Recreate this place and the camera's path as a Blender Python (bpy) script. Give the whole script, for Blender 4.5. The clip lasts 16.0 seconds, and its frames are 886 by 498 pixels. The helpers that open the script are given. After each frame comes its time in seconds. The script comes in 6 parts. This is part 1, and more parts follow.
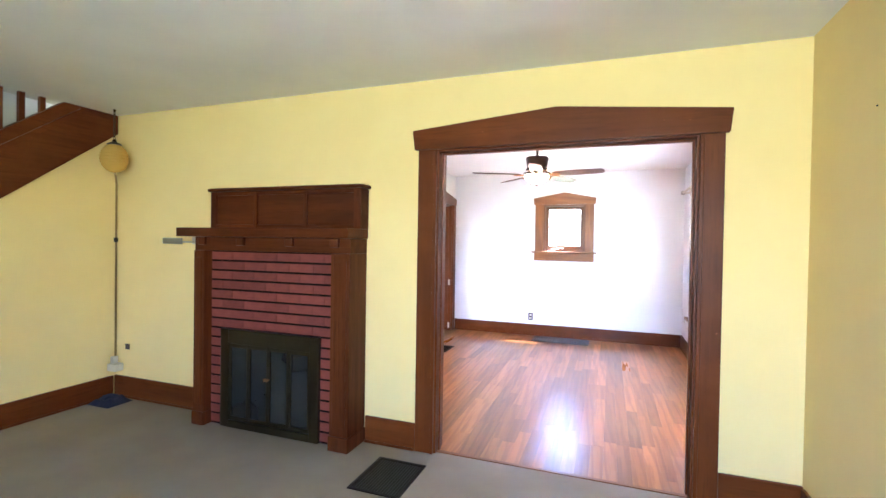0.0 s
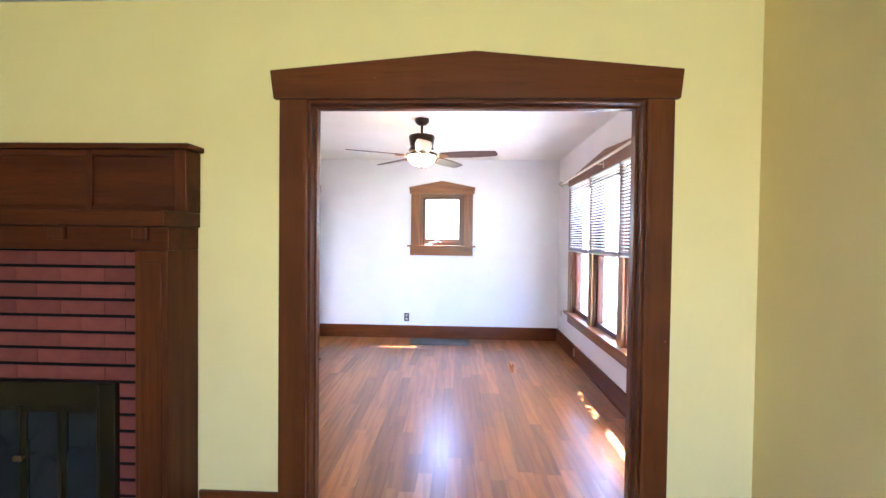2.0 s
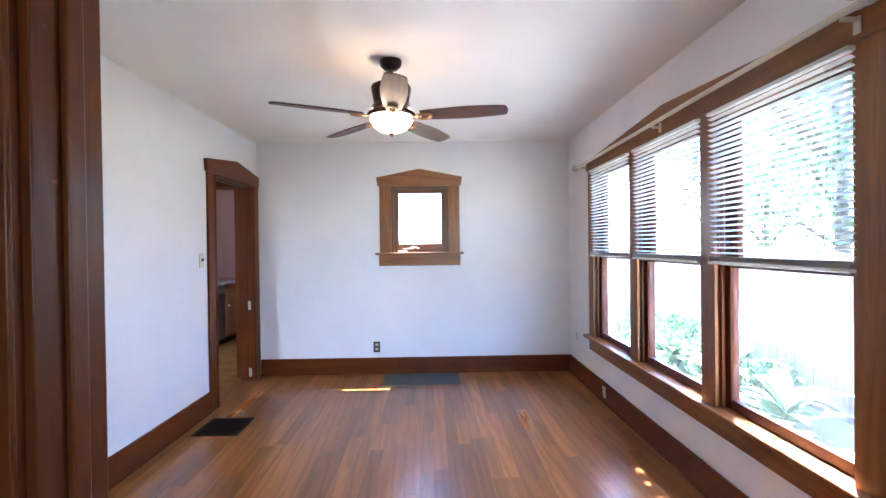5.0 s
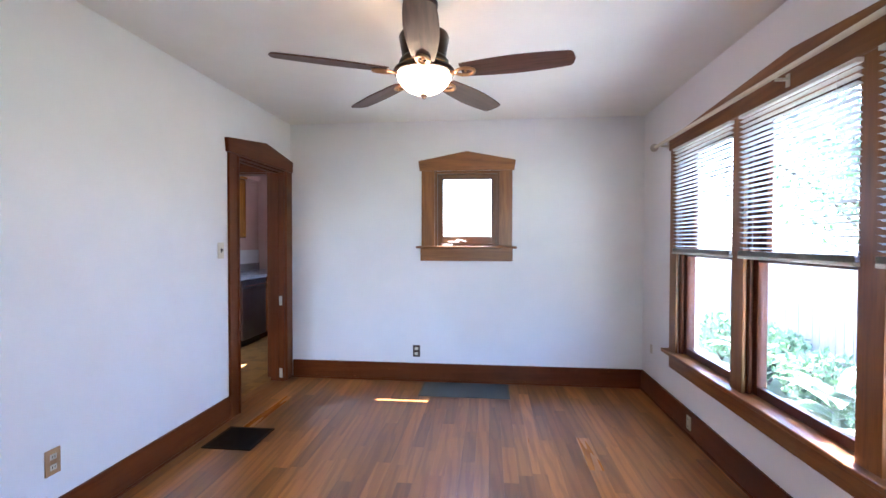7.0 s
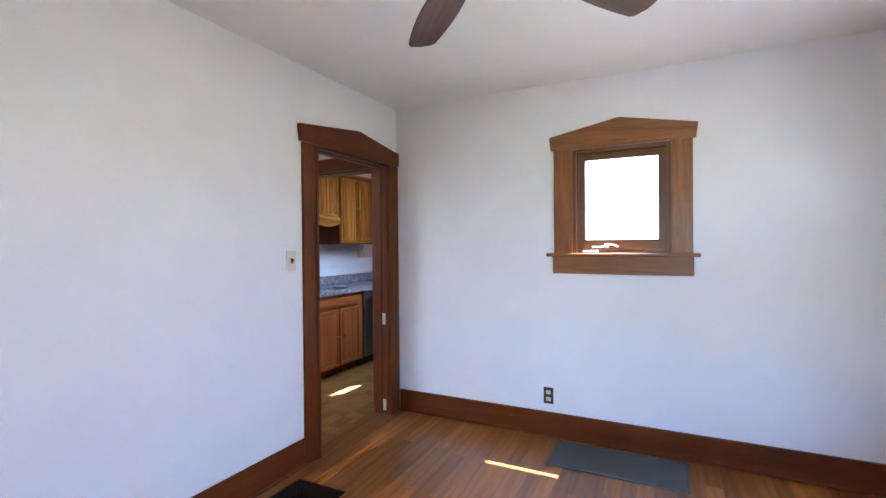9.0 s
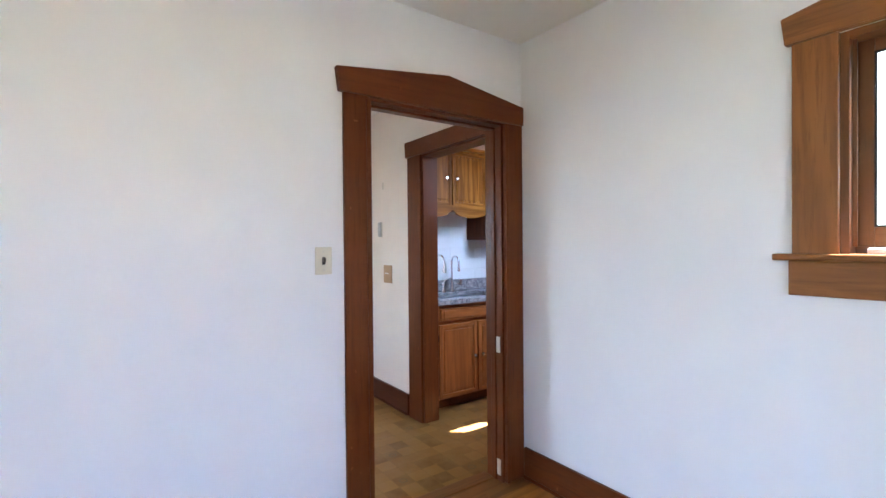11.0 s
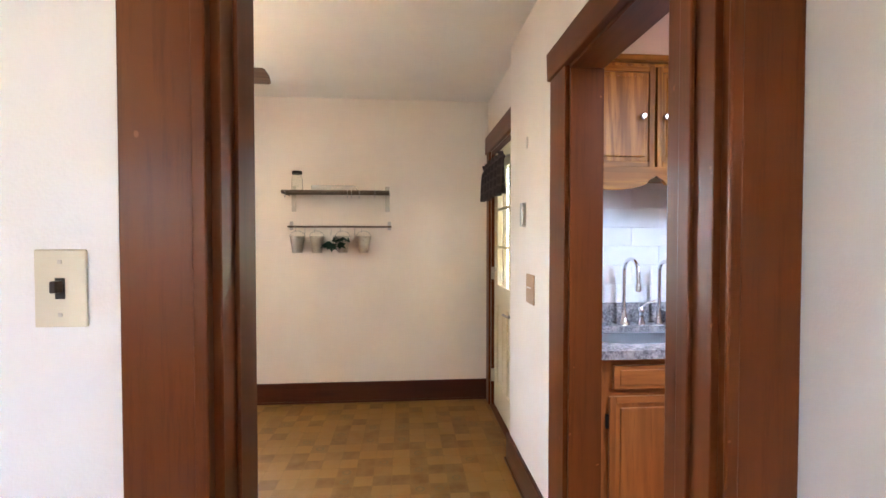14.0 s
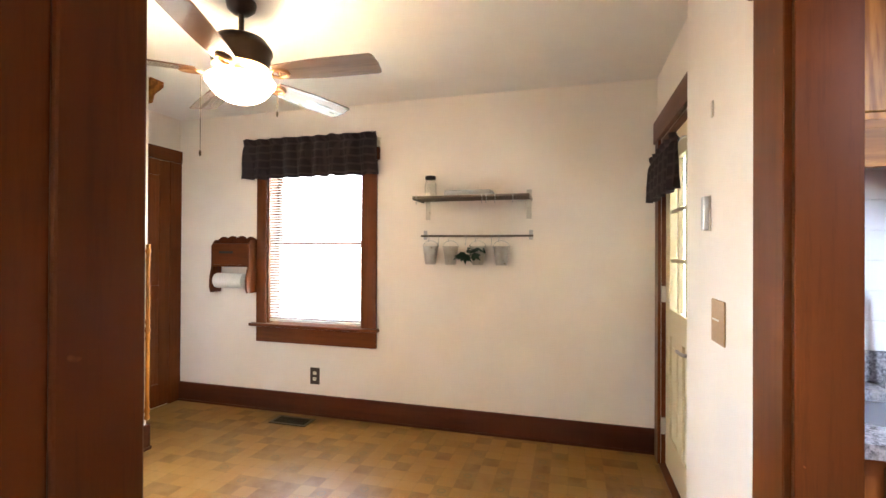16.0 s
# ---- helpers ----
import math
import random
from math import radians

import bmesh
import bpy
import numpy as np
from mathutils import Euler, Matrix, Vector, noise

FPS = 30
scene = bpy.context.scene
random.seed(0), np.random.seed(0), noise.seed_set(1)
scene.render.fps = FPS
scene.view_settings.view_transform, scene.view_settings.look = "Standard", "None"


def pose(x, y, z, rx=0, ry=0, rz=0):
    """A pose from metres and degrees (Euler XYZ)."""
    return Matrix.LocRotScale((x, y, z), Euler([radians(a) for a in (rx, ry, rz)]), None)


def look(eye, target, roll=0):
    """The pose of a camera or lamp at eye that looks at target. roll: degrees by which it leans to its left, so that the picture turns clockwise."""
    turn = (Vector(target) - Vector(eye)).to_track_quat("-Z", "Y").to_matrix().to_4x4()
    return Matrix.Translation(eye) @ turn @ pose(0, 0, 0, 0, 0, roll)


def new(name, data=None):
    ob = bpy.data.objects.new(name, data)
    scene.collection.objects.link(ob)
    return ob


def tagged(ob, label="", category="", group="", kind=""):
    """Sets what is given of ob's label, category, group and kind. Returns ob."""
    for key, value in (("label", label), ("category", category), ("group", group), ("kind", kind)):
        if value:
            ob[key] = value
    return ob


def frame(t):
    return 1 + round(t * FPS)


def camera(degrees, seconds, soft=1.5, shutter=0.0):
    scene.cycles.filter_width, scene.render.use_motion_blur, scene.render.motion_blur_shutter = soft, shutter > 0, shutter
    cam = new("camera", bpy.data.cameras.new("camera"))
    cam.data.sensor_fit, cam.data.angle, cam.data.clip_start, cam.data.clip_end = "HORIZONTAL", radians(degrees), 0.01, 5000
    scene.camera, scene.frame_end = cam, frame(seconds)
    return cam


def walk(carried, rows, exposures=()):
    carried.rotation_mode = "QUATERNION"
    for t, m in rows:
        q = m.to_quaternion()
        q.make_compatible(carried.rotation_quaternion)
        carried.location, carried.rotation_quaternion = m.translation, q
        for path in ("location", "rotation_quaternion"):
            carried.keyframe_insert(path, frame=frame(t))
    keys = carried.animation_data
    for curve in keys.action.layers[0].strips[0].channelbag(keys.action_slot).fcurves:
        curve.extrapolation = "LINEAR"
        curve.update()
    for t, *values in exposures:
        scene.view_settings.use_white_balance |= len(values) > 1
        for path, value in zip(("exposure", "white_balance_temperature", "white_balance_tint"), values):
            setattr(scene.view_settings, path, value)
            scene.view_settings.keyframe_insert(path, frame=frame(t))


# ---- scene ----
cam = camera(88.0, 16.0)
PATH = [
    (0, (0.208, -0.239, 1.419), (-0.478, 1.64, 1.392), 0.9),
    (0.5, (0.106, -0.119, 1.409), (-0.402, 1.815, 1.37), 1.1),
    (1, (0.009, 0.047, 1.407), (-0.348, 2.015, 1.359), 1.1),
    (1.5, (-0.074, 0.26, 1.396), (-0.299, 2.247, 1.347), 1.1),
    (2, (-0.158, 0.507, 1.399), (-0.246, 2.504, 1.356), 0.7),
    (2.5, (-0.207, 0.787, 1.387), (-0.214, 2.786, 1.352), 0.3),
    (3, (-0.26, 1.083, 1.394), (-0.247, 3.083, 1.37), -0.1),
    (3.5, (-0.296, 1.373, 1.374), (-0.278, 3.373, 1.365), -0.7),
    (4, (-0.302, 1.623, 1.397), (-0.26, 3.623, 1.386), -0.8),
    (6.5, (-0.265, 2.374, 1.355), (-0.333, 4.373, 1.326), 0.3),
    (7, (-0.231, 2.561, 1.364), (-0.438, 4.55, 1.327), 0.1),
    (7.5, (-0.185, 2.786, 1.369), (-0.553, 4.751, 1.329), -0.4),
    (8, (-0.143, 3.062, 1.375), (-0.679, 4.988, 1.338), -0.7),
    (8.5, (-0.133, 3.373, 1.364), (-0.851, 5.239, 1.336), -0.9),
    (9, (-0.134, 3.686, 1.375), (-1.035, 5.471, 1.358), -0.5),
    (9.5, (-0.122, 4.024, 1.365), (-1.215, 5.698, 1.375), 0.0),
    (9.7, (-0.12, 4.162, 1.363), (-1.298, 5.779, 1.377), 0.3),
    (11.8, (-0.535, 5.491, 1.351), (-2.333, 6.366, 1.306), -0.6),
    (12, (-0.605, 5.59, 1.366), (-2.432, 6.403, 1.316), -0.3),
    (12.5, (-0.816, 5.819, 1.372), (-2.708, 6.467, 1.314), -0.7),
    (13, (-1.05, 6.028, 1.374), (-2.995, 6.49, 1.311), -0.9),
    (13.5, (-1.267, 6.179, 1.367), (-3.244, 6.477, 1.312), -0.5),
    (14, (-1.473, 6.278, 1.363), (-3.466, 6.439, 1.316), 0.0),
    (14.5, (-1.645, 6.345, 1.369), (-3.645, 6.36, 1.326), 0.3),
    (15, (-1.787, 6.405, 1.368), (-3.778, 6.218, 1.337), 0.3),
    (15.5, (-1.886, 6.418, 1.358), (-3.85, 6.037, 1.352), 0.3),
    (16, (-1.98, 6.421, 1.343), (-3.905, 5.881, 1.353), 0.3),
]
EXPOSURES = [(0, 5.6, 5220, 22), (1, 5.28, 5230, 21), (2.5, 5.05, 5230, 18), (3.5, 4.75, 5200, 15), (6.5, 4.28, 5170, 14), (9.5, 4.26, 5280, 13), (12, 4.58, 5600, 10), (13, 4.72, 5800, 12), (14, 4.94, 6200, 14), (15, 5.32, 6450, 13), (16, 5.12, 6450, 12)]
walk(cam, [(t, look(eye, target, roll)) for t, eye, target, roll in PATH], EXPOSURES)

# ---- daylight ----
SUN = Vector((0.31, 0.38, 1.0)).normalized()
world = bpy.data.worlds.new("sky")
scene.world = world
world.use_nodes = True
wn = world.node_tree
sky = wn.nodes.new("ShaderNodeTexSky")
sky.sky_type = "NISHITA"
sky.sun_disc = False
sky.sun_elevation = math.asin(SUN.z)
sky.sun_rotation = math.atan2(SUN.x, SUN.y)
wn.links.new(sky.outputs["Color"], wn.nodes["Background"].inputs["Color"])
wn.nodes["Background"].inputs["Strength"].default_value = 0.15
sun_data = bpy.data.lights.new("sun", "SUN")
sun_data.energy, sun_data.angle, sun_data.color = 5.0, radians(0.5), (1.0, 0.95, 0.88)
sun = new("sun", sun_data)
sun.rotation_mode = "QUATERNION"
sun.rotation_quaternion = SUN.to_track_quat("Z", "Y")


def window_light(name, x, y, z, facing, wide, high, watts, color=(0.86, 0.93, 1.0), rise=0.0, spread=180):
    """Sky light in a window opening, shining along facing."""
    data = bpy.data.lights.new(name, "AREA")
    data.shape, data.size, data.size_y = "RECTANGLE", wide, high
    data.energy, data.color, data.spread = watts, color, radians(spread)
    lamp = new(name, data)
    lamp.matrix_world = look((x, y, z), (x + facing[0], y + facing[1], z + rise))
    return lamp


# Lamp added in an unseen south opening, tilted up to brighten the ceiling.
window_light("window_light_living", 0.20, -3.02, 1.45, (0.05, 1), 1.7, 1.4, 1.22, rise=0.7, spread=125)
window_light("window_light_nook", -5.48, 4.38, 1.40, (1, 0), 0.84, 1.30, 2.75)
# Lamp added in an unseen high opening, aimed down at the sink.
window_light("window_light_kitchen", -2.23, 7.95, 2.08, (-1, -0.35), 0.44, 0.70, 0.85, (0.66, 0.80, 1.0), rise=-1.5, spread=105)

# ---- materials ----


def shader(name):
    m = bpy.data.materials.new(name)
    m.use_nodes = True
    nt = m.node_tree
    return m, nt, nt.nodes["Principled BSDF"]


def node(nt, kind, **inputs):
    n = nt.nodes.new(kind)
    for key, value in inputs.items():
        n.inputs[key.replace("_", " ")].default_value = value
    return n


def mixed(nt, factor, a, b, blend="MIX"):
    n = nt.nodes.new("ShaderNodeMix")
    n.data_type, n.blend_type = "RGBA", blend
    for socket, value in ((n.inputs[0], factor), (n.inputs[6], a), (n.inputs[7], b)):
        if hasattr(value, "is_linked"):
            nt.links.new(value, socket)
        elif isinstance(value, (int, float)):
            socket.default_value = value
        else:
            socket.default_value = (*value, 1)
    return n.outputs[2]


def ramp(nt, value, lo, hi):
    n = nt.nodes.new("ShaderNodeMapRange")
    n.inputs["From Min"].default_value, n.inputs["From Max"].default_value = lo, hi
    nt.links.new(value, n.inputs["Value"])
    return n.outputs["Result"]


def coords(nt, scale=(1, 1, 1)):
    tc = nt.nodes.new("ShaderNodeTexCoord")
    mp = nt.nodes.new("ShaderNodeMapping")
    mp.inputs["Scale"].default_value = scale
    nt.links.new(tc.outputs["Object"], mp.inputs["Vector"])
    return mp.outputs["Vector"]


def noisy(nt, vector, scale, detail=4.0, rough=0.55):
    n = node(nt, "ShaderNodeTexNoise", Scale=scale, Detail=detail, Roughness=rough)
    nt.links.new(vector, n.inputs["Vector"])
    return n.outputs["Fac"]


def bumped(nt, bsdf, height, strength, distance=0.002):
    b = node(nt, "ShaderNodeBump", Strength=strength, Distance=distance)
    nt.links.new(height, b.inputs["Height"])
    nt.links.new(b.outputs["Normal"], bsdf.inputs["Normal"])


def plain(name, color, dark=None, rough=0.6, metal=0.0, grain=60.0, patch=2.5, bump=0.15, spread=0.25, coat=0.0):
    """A surface with cloudy patches, fine grain in the relief and an uneven gloss."""
    m, nt, b = shader(name)
    dark = dark or tuple(c * 0.8 for c in color)
    v = coords(nt)
    nt.links.new(mixed(nt, ramp(nt, noisy(nt, v, patch), 0.35, 0.7), color, dark), b.inputs["Base Color"])
    fine = noisy(nt, v, grain, 3.0)
    r = nt.nodes.new("ShaderNodeMapRange")
    r.inputs["To Min"].default_value, r.inputs["To Max"].default_value = rough * (1 - spread), min(1, rough * (1 + spread))
    nt.links.new(fine, r.inputs["Value"])
    nt.links.new(r.outputs["Result"], b.inputs["Roughness"])
    b.inputs["Metallic"].default_value = metal
    b.inputs["Coat Weight"].default_value = coat
    if bump:
        bumped(nt, b, fine, bump)
    return m


def wood(name, light, dark, axis="z", rough=0.3, stretch=14.0, fine=70.0, bump=0.12, coat=0.0, spread=0.5, dip=0.55, gloss=0.5, flecks=0.0, rings=0.0):
    """Stained wood, its grain along axis; pieces differ a little in tone."""
    m, nt, b = shader(name)
    along = {"x": (0.07, 1, 1), "y": (1, 0.07, 1), "z": (1, 1, 0.07)}[axis]
    v = coords(nt, along)
    info = nt.nodes.new("ShaderNodeObjectInfo")
    shift = nt.nodes.new("ShaderNodeVectorMath")
    shift.operation = "MULTIPLY_ADD"
    nt.links.new(info.outputs["Random"], shift.inputs[0])
    shift.inputs[1].default_value = (7.0, 5.0, 3.0)
    nt.links.new(v, shift.inputs[2])
    p = shift.outputs["Vector"]
    broad, streak = noisy(nt, p, stretch, 3.0), noisy(nt, p, fine, 5.0, 0.7)
    tone = mixed(nt, ramp(nt, broad, 0.3, 0.72), light, dark)
    tone = mixed(nt, ramp(nt, streak, 0.5, 0.75), tone, tuple(c * dip for c in dark))
    if rings:
        wave = node(nt, "ShaderNodeTexWave", Scale=9.0, Distortion=7.0, Detail=3.0, Detail_Scale=1.4, Detail_Roughness=0.55)
        wave.bands_direction = "DIAGONAL"
        nt.links.new(p, wave.inputs["Vector"])
        band = nt.nodes.new("ShaderNodeMath")
        band.operation = "MULTIPLY"
        nt.links.new(ramp(nt, wave.outputs["Fac"], 0.45, 0.95), band.inputs[0])
        band.inputs[1].default_value = rings
        tone = mixed(nt, band.outputs[0], tone, tuple(c * 0.75 for c in dark))
    if flecks:
        chips = nt.nodes.new("ShaderNodeMath")
        chips.operation = "MULTIPLY"
        nt.links.new(ramp(nt, noisy(nt, coords(nt), 26.0, 2.0), 0.735, 0.76), chips.inputs[0])
        chips.inputs[1].default_value = flecks
        tone = mixed(nt, chips.outputs[0], tone, tuple(min(1, 2.6 * c + 0.03) for c in light))
        rubbed = nt.nodes.new("ShaderNodeMath")
        rubbed.operation = "MULTIPLY"
        nt.links.new(ramp(nt, noisy(nt, coords(nt), 3.5, 5.0), 0.5, 0.75), rubbed.inputs[0])
        rubbed.inputs[1].default_value = flecks
        tone = mixed(nt, rubbed.outputs[0], tone, tuple(1.35 * c for c in light))
    each = nt.nodes.new("ShaderNodeMapRange")
    each.inputs["To Min"].default_value, each.inputs["To Max"].default_value = 1 - spread * 0.4, 1 + spread * 0.3
    nt.links.new(info.outputs["Random"], each.inputs["Value"])
    hsv = nt.nodes.new("ShaderNodeHueSaturation")
    nt.links.new(tone, hsv.inputs["Color"])
    nt.links.new(each.outputs["Result"], hsv.inputs["Value"])
    nt.links.new(hsv.outputs["Color"], b.inputs["Base Color"])
    r = nt.nodes.new("ShaderNodeMapRange")
    r.inputs["To Min"].default_value, r.inputs["To Max"].default_value = rough * 0.75, rough * 1.3
    nt.links.new(broad, r.inputs["Value"])
    nt.links.new(r.outputs["Result"], b.inputs["Roughness"])
    b.inputs["Coat Weight"].default_value, b.inputs["Coat Roughness"].default_value = coat, 0.12
    b.inputs["Specular IOR Level"].default_value = gloss
    bumped(nt, b, streak, bump, 0.001)
    return m


def glowing(name, color, strength, base=(0.9, 0.88, 0.82)):
    m, nt, b = shader(name)
    b.inputs["Base Color"].default_value = (*base, 1)
    b.inputs["Emission Color"].default_value = (*color, 1)
    b.inputs["Emission Strength"].default_value = strength
    b.inputs["Roughness"].default_value = 0.35
    return m


def clear_glass(name, tint=(1, 1, 1), rough=0.0):
    m, nt, b = shader(name)
    b.inputs["Base Color"].default_value = (*tint, 1)
    b.inputs["Transmission Weight"].default_value = 1.0
    b.inputs["Roughness"].default_value = rough
    b.inputs["IOR"].default_value = 1.05
    return m


def hazed(m, haze):
    """Bright window haze, put into clear glass as a faint pale translucent mix."""
    tree = m.node_tree
    veil = node(tree, "ShaderNodeBsdfTranslucent", Color=(0.85, 0.90, 0.95, 1))
    both = node(tree, "ShaderNodeMixShader", Fac=haze)
    tree.links.new(tree.nodes["Principled BSDF"].outputs["BSDF"], both.inputs[1])
    tree.links.new(veil.outputs["BSDF"], both.inputs[2])
    tree.links.new(both.outputs["Shader"], tree.nodes["Material Output"].inputs["Surface"])
    return m


YELLOW = plain("yellow wall paint", (0.86, 0.675, 0.285), (0.83, 0.645, 0.265), 0.75, bump=0.25, grain=180)
WHITE = plain("white wall paint", (0.80, 0.79, 0.80), (0.76, 0.755, 0.77), 0.7, bump=0.25, grain=180)
CREAM = plain("off-white wall paint", (0.80, 0.74, 0.67), (0.76, 0.70, 0.63), 0.7, bump=0.25, grain=180)
PINK = plain("pale pink wall paint", (0.60, 0.40, 0.35), (0.55, 0.37, 0.32), 0.7)
CEILING = plain("ceiling paint", (0.84, 0.82, 0.78), (0.80, 0.78, 0.74), 0.85, bump=0.5, grain=120)
OAK_Z, OAK_X, OAK_Y = (wood("dark stained trim " + a, (0.148, 0.0395, 0.0090), (0.090, 0.0232, 0.0055), a, 0.33, stretch=8.0, fine=45.0, coat=0.05, spread=0.2, dip=0.85, gloss=0.15, flecks=0.35) for a in "zxy")
TAN_Z, TAN_X, TAN_Y = (wood("amber stained trim " + a, (0.27, 0.105, 0.024), (0.17, 0.060, 0.013), a, 0.36, coat=0.05, spread=0.2, dip=0.8, gloss=0.4, rings=0.35) for a in "zxy")
SASH_Z, SASH_X = (wood("brown stained sash " + a, (0.16, 0.062, 0.017), (0.10, 0.038, 0.010), a, 0.36, coat=0.05, spread=0.2, dip=0.8, gloss=0.35) for a in "zx")
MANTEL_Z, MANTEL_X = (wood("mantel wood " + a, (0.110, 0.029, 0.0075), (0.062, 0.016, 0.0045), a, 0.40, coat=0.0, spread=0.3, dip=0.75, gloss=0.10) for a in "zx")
# Trim wood with the shade low along the nook walls put into its colour.
DIM_X, DIM_Y = (wood("darkened trim " + a, (0.088, 0.021, 0.007), (0.055, 0.013, 0.005), a, 0.36, stretch=8.0, fine=45.0, coat=0.05, spread=0.2, dip=0.85, gloss=0.3, flecks=0.2) for a in "xy")
CAB_Z, CAB_Y = (wood("honey oak " + a, (0.46, 0.19, 0.028), (0.19, 0.060, 0.009), a, 0.36, coat=0.0, spread=0.2, gloss=0.12, dip=0.8, rings=0.6) for a in "zy")
LOW_Z, LOW_Y = (wood("reddish oak " + a, (0.34, 0.112, 0.027), (0.21, 0.062, 0.014), a, 0.32, coat=0.12, spread=0.2, gloss=0.35, dip=0.85, rings=0.3) for a in "zy")
PLANK = wood("oak floor plank", (0.385, 0.150, 0.032), (0.25, 0.088, 0.0175), "y", 0.30, coat=0.28, spread=0.9, dip=0.9, stretch=4.0, fine=30.0, bump=0.006, gloss=0.4, rings=0.55)
PLANK.node_tree.nodes["Principled BSDF"].inputs["Coat Roughness"].default_value = 0.24
CARPET = plain("beige carpet", (0.285, 0.235, 0.165), (0.24, 0.195, 0.138), 0.95, bump=1.0, grain=260)
BLACK = plain("black iron", (0.012, 0.011, 0.010), (0.02, 0.018, 0.016), 0.45, metal=0.3)
BRONZE = plain("dark bronze", (0.030, 0.018, 0.012), (0.05, 0.028, 0.018), 0.32, metal=0.8)
COPPER = plain("brushed copper bronze", (0.50, 0.27, 0.13), (0.35, 0.18, 0.08), 0.35, metal=0.9)
CHROME = plain("chrome", (0.75, 0.75, 0.76), (0.7, 0.7, 0.72), 0.12, metal=1.0, bump=0.0)
STEEL = plain("brushed steel", (0.48, 0.48, 0.48), (0.40, 0.40, 0.40), 0.35, metal=1.0, bump=0.05)
SATIN = plain("satin steel", (0.62, 0.64, 0.68), (0.55, 0.57, 0.61), 0.42, metal=0.6, bump=0.02)
BLUED = plain("dark brushed steel", (0.30, 0.31, 0.34), (0.24, 0.25, 0.28), 0.30, metal=1.0, bump=0.03)
DULL = plain("dull dark steel", (0.15, 0.12, 0.095), (0.10, 0.08, 0.06), 0.4, metal=0.8, bump=0.03)
# Outdoor glare is mixed into the panes as a slight pale veil.
GLASS = hazed(clear_glass("window glass"), 0.010)
PLASTIC = plain("ivory plastic", (0.72, 0.66, 0.52), None, 0.4, bump=0.02)
SILVER = plain("galvanised tin", (0.52, 0.49, 0.43), (0.42, 0.39, 0.34), 0.30, metal=1.0, patch=14.0, bump=0.02)
def blind_slat(name, through_, tint=(0.82, 0.81, 0.78)):
    m = plain(name, tint, None, 0.5, bump=0.0)
    tree = m.node_tree
    thin = node(tree, "ShaderNodeBsdfTranslucent", Color=(0.82, 0.81, 0.78, 1))
    both = node(tree, "ShaderNodeMixShader", Fac=through_)
    tree.links.new(tree.nodes["Principled BSDF"].outputs["BSDF"], both.inputs[1])
    tree.links.new(thin.outputs["BSDF"], both.inputs[2])
    tree.links.new(both.outputs["Shader"], tree.nodes["Material Output"].inputs["Surface"])
    return m


BLIND, DENSE_BLIND = blind_slat("white blind slat", 0.18), blind_slat("dense white blind slat", 0.12, (0.72, 0.71, 0.68))

# ---- building helpers ----


def box(bm, x0, x1, y0, y1, z0, z1, bevel=0.0):
    made = bmesh.ops.create_cube(bm, size=1.0, matrix=Matrix.LocRotScale(
        ((x0 + x1) / 2, (y0 + y1) / 2, (z0 + z1) / 2), None, (abs(x1 - x0), abs(y1 - y0), abs(z1 - z0))))
    if bevel:
        edges = {e for v in made["verts"] for e in v.link_edges}
        bmesh.ops.bevel(bm, geom=list(edges), offset=bevel, segments=2, affect="EDGES", profile=0.5)


def boxed(*sizes, bevel=0.0):
    bm = bmesh.new()
    for s in sizes:
        box(bm, *s, bevel=bevel)
    return bm


def prism(bm, outline, lo, hi, axis="y"):
    """A solid from an outline of (u, v) points drawn along axis from lo to hi. axis y: u is x; axis x: u is y; v is z. axis z: u, v are x, y."""
    def place(u, v, w):
        return {"y": (u, w, v), "x": (w, u, v), "z": (u, v, w)}[axis]
    a = [bm.verts.new(place(u, v, lo)) for u, v in outline]
    b = [bm.verts.new(place(u, v, hi)) for u, v in outline]
    n = len(outline)
    bm.faces.new(a)
    bm.faces.new(list(reversed(b)))
    for i in range(n):
        bm.faces.new((a[i], b[i], b[(i + 1) % n], a[(i + 1) % n]))
    bmesh.ops.recalc_face_normals(bm, faces=bm.faces[:])


def lathe(bm, profile, segments=24, at=(0, 0, 0)):
    """A solid of revolution about z from (radius, height) points."""
    rings = []
    for r, z in profile:
        if r < 1e-5:
            rings.append([bm.verts.new((at[0], at[1], at[2] + z))])
        else:
            rings.append([bm.verts.new((at[0] + r * math.cos(math.tau * k / segments), at[1] + r * math.sin(math.tau * k / segments), at[2] + z)) for k in range(segments)])
    for p, q in zip(rings, rings[1:]):
        for k in range(segments):
            j = (k + 1) % segments
            quad = [p[k % len(p)], p[j % len(p)], q[j % len(q)], q[k % len(q)]]
            quad = list(dict.fromkeys(quad))
            if len(quad) > 2:
                bm.faces.new(quad)
    for ring in (rings[0], rings[-1]):
        if len(ring) > 2:
            bm.faces.new(ring)
    bmesh.ops.recalc_face_normals(bm, faces=bm.faces[:])


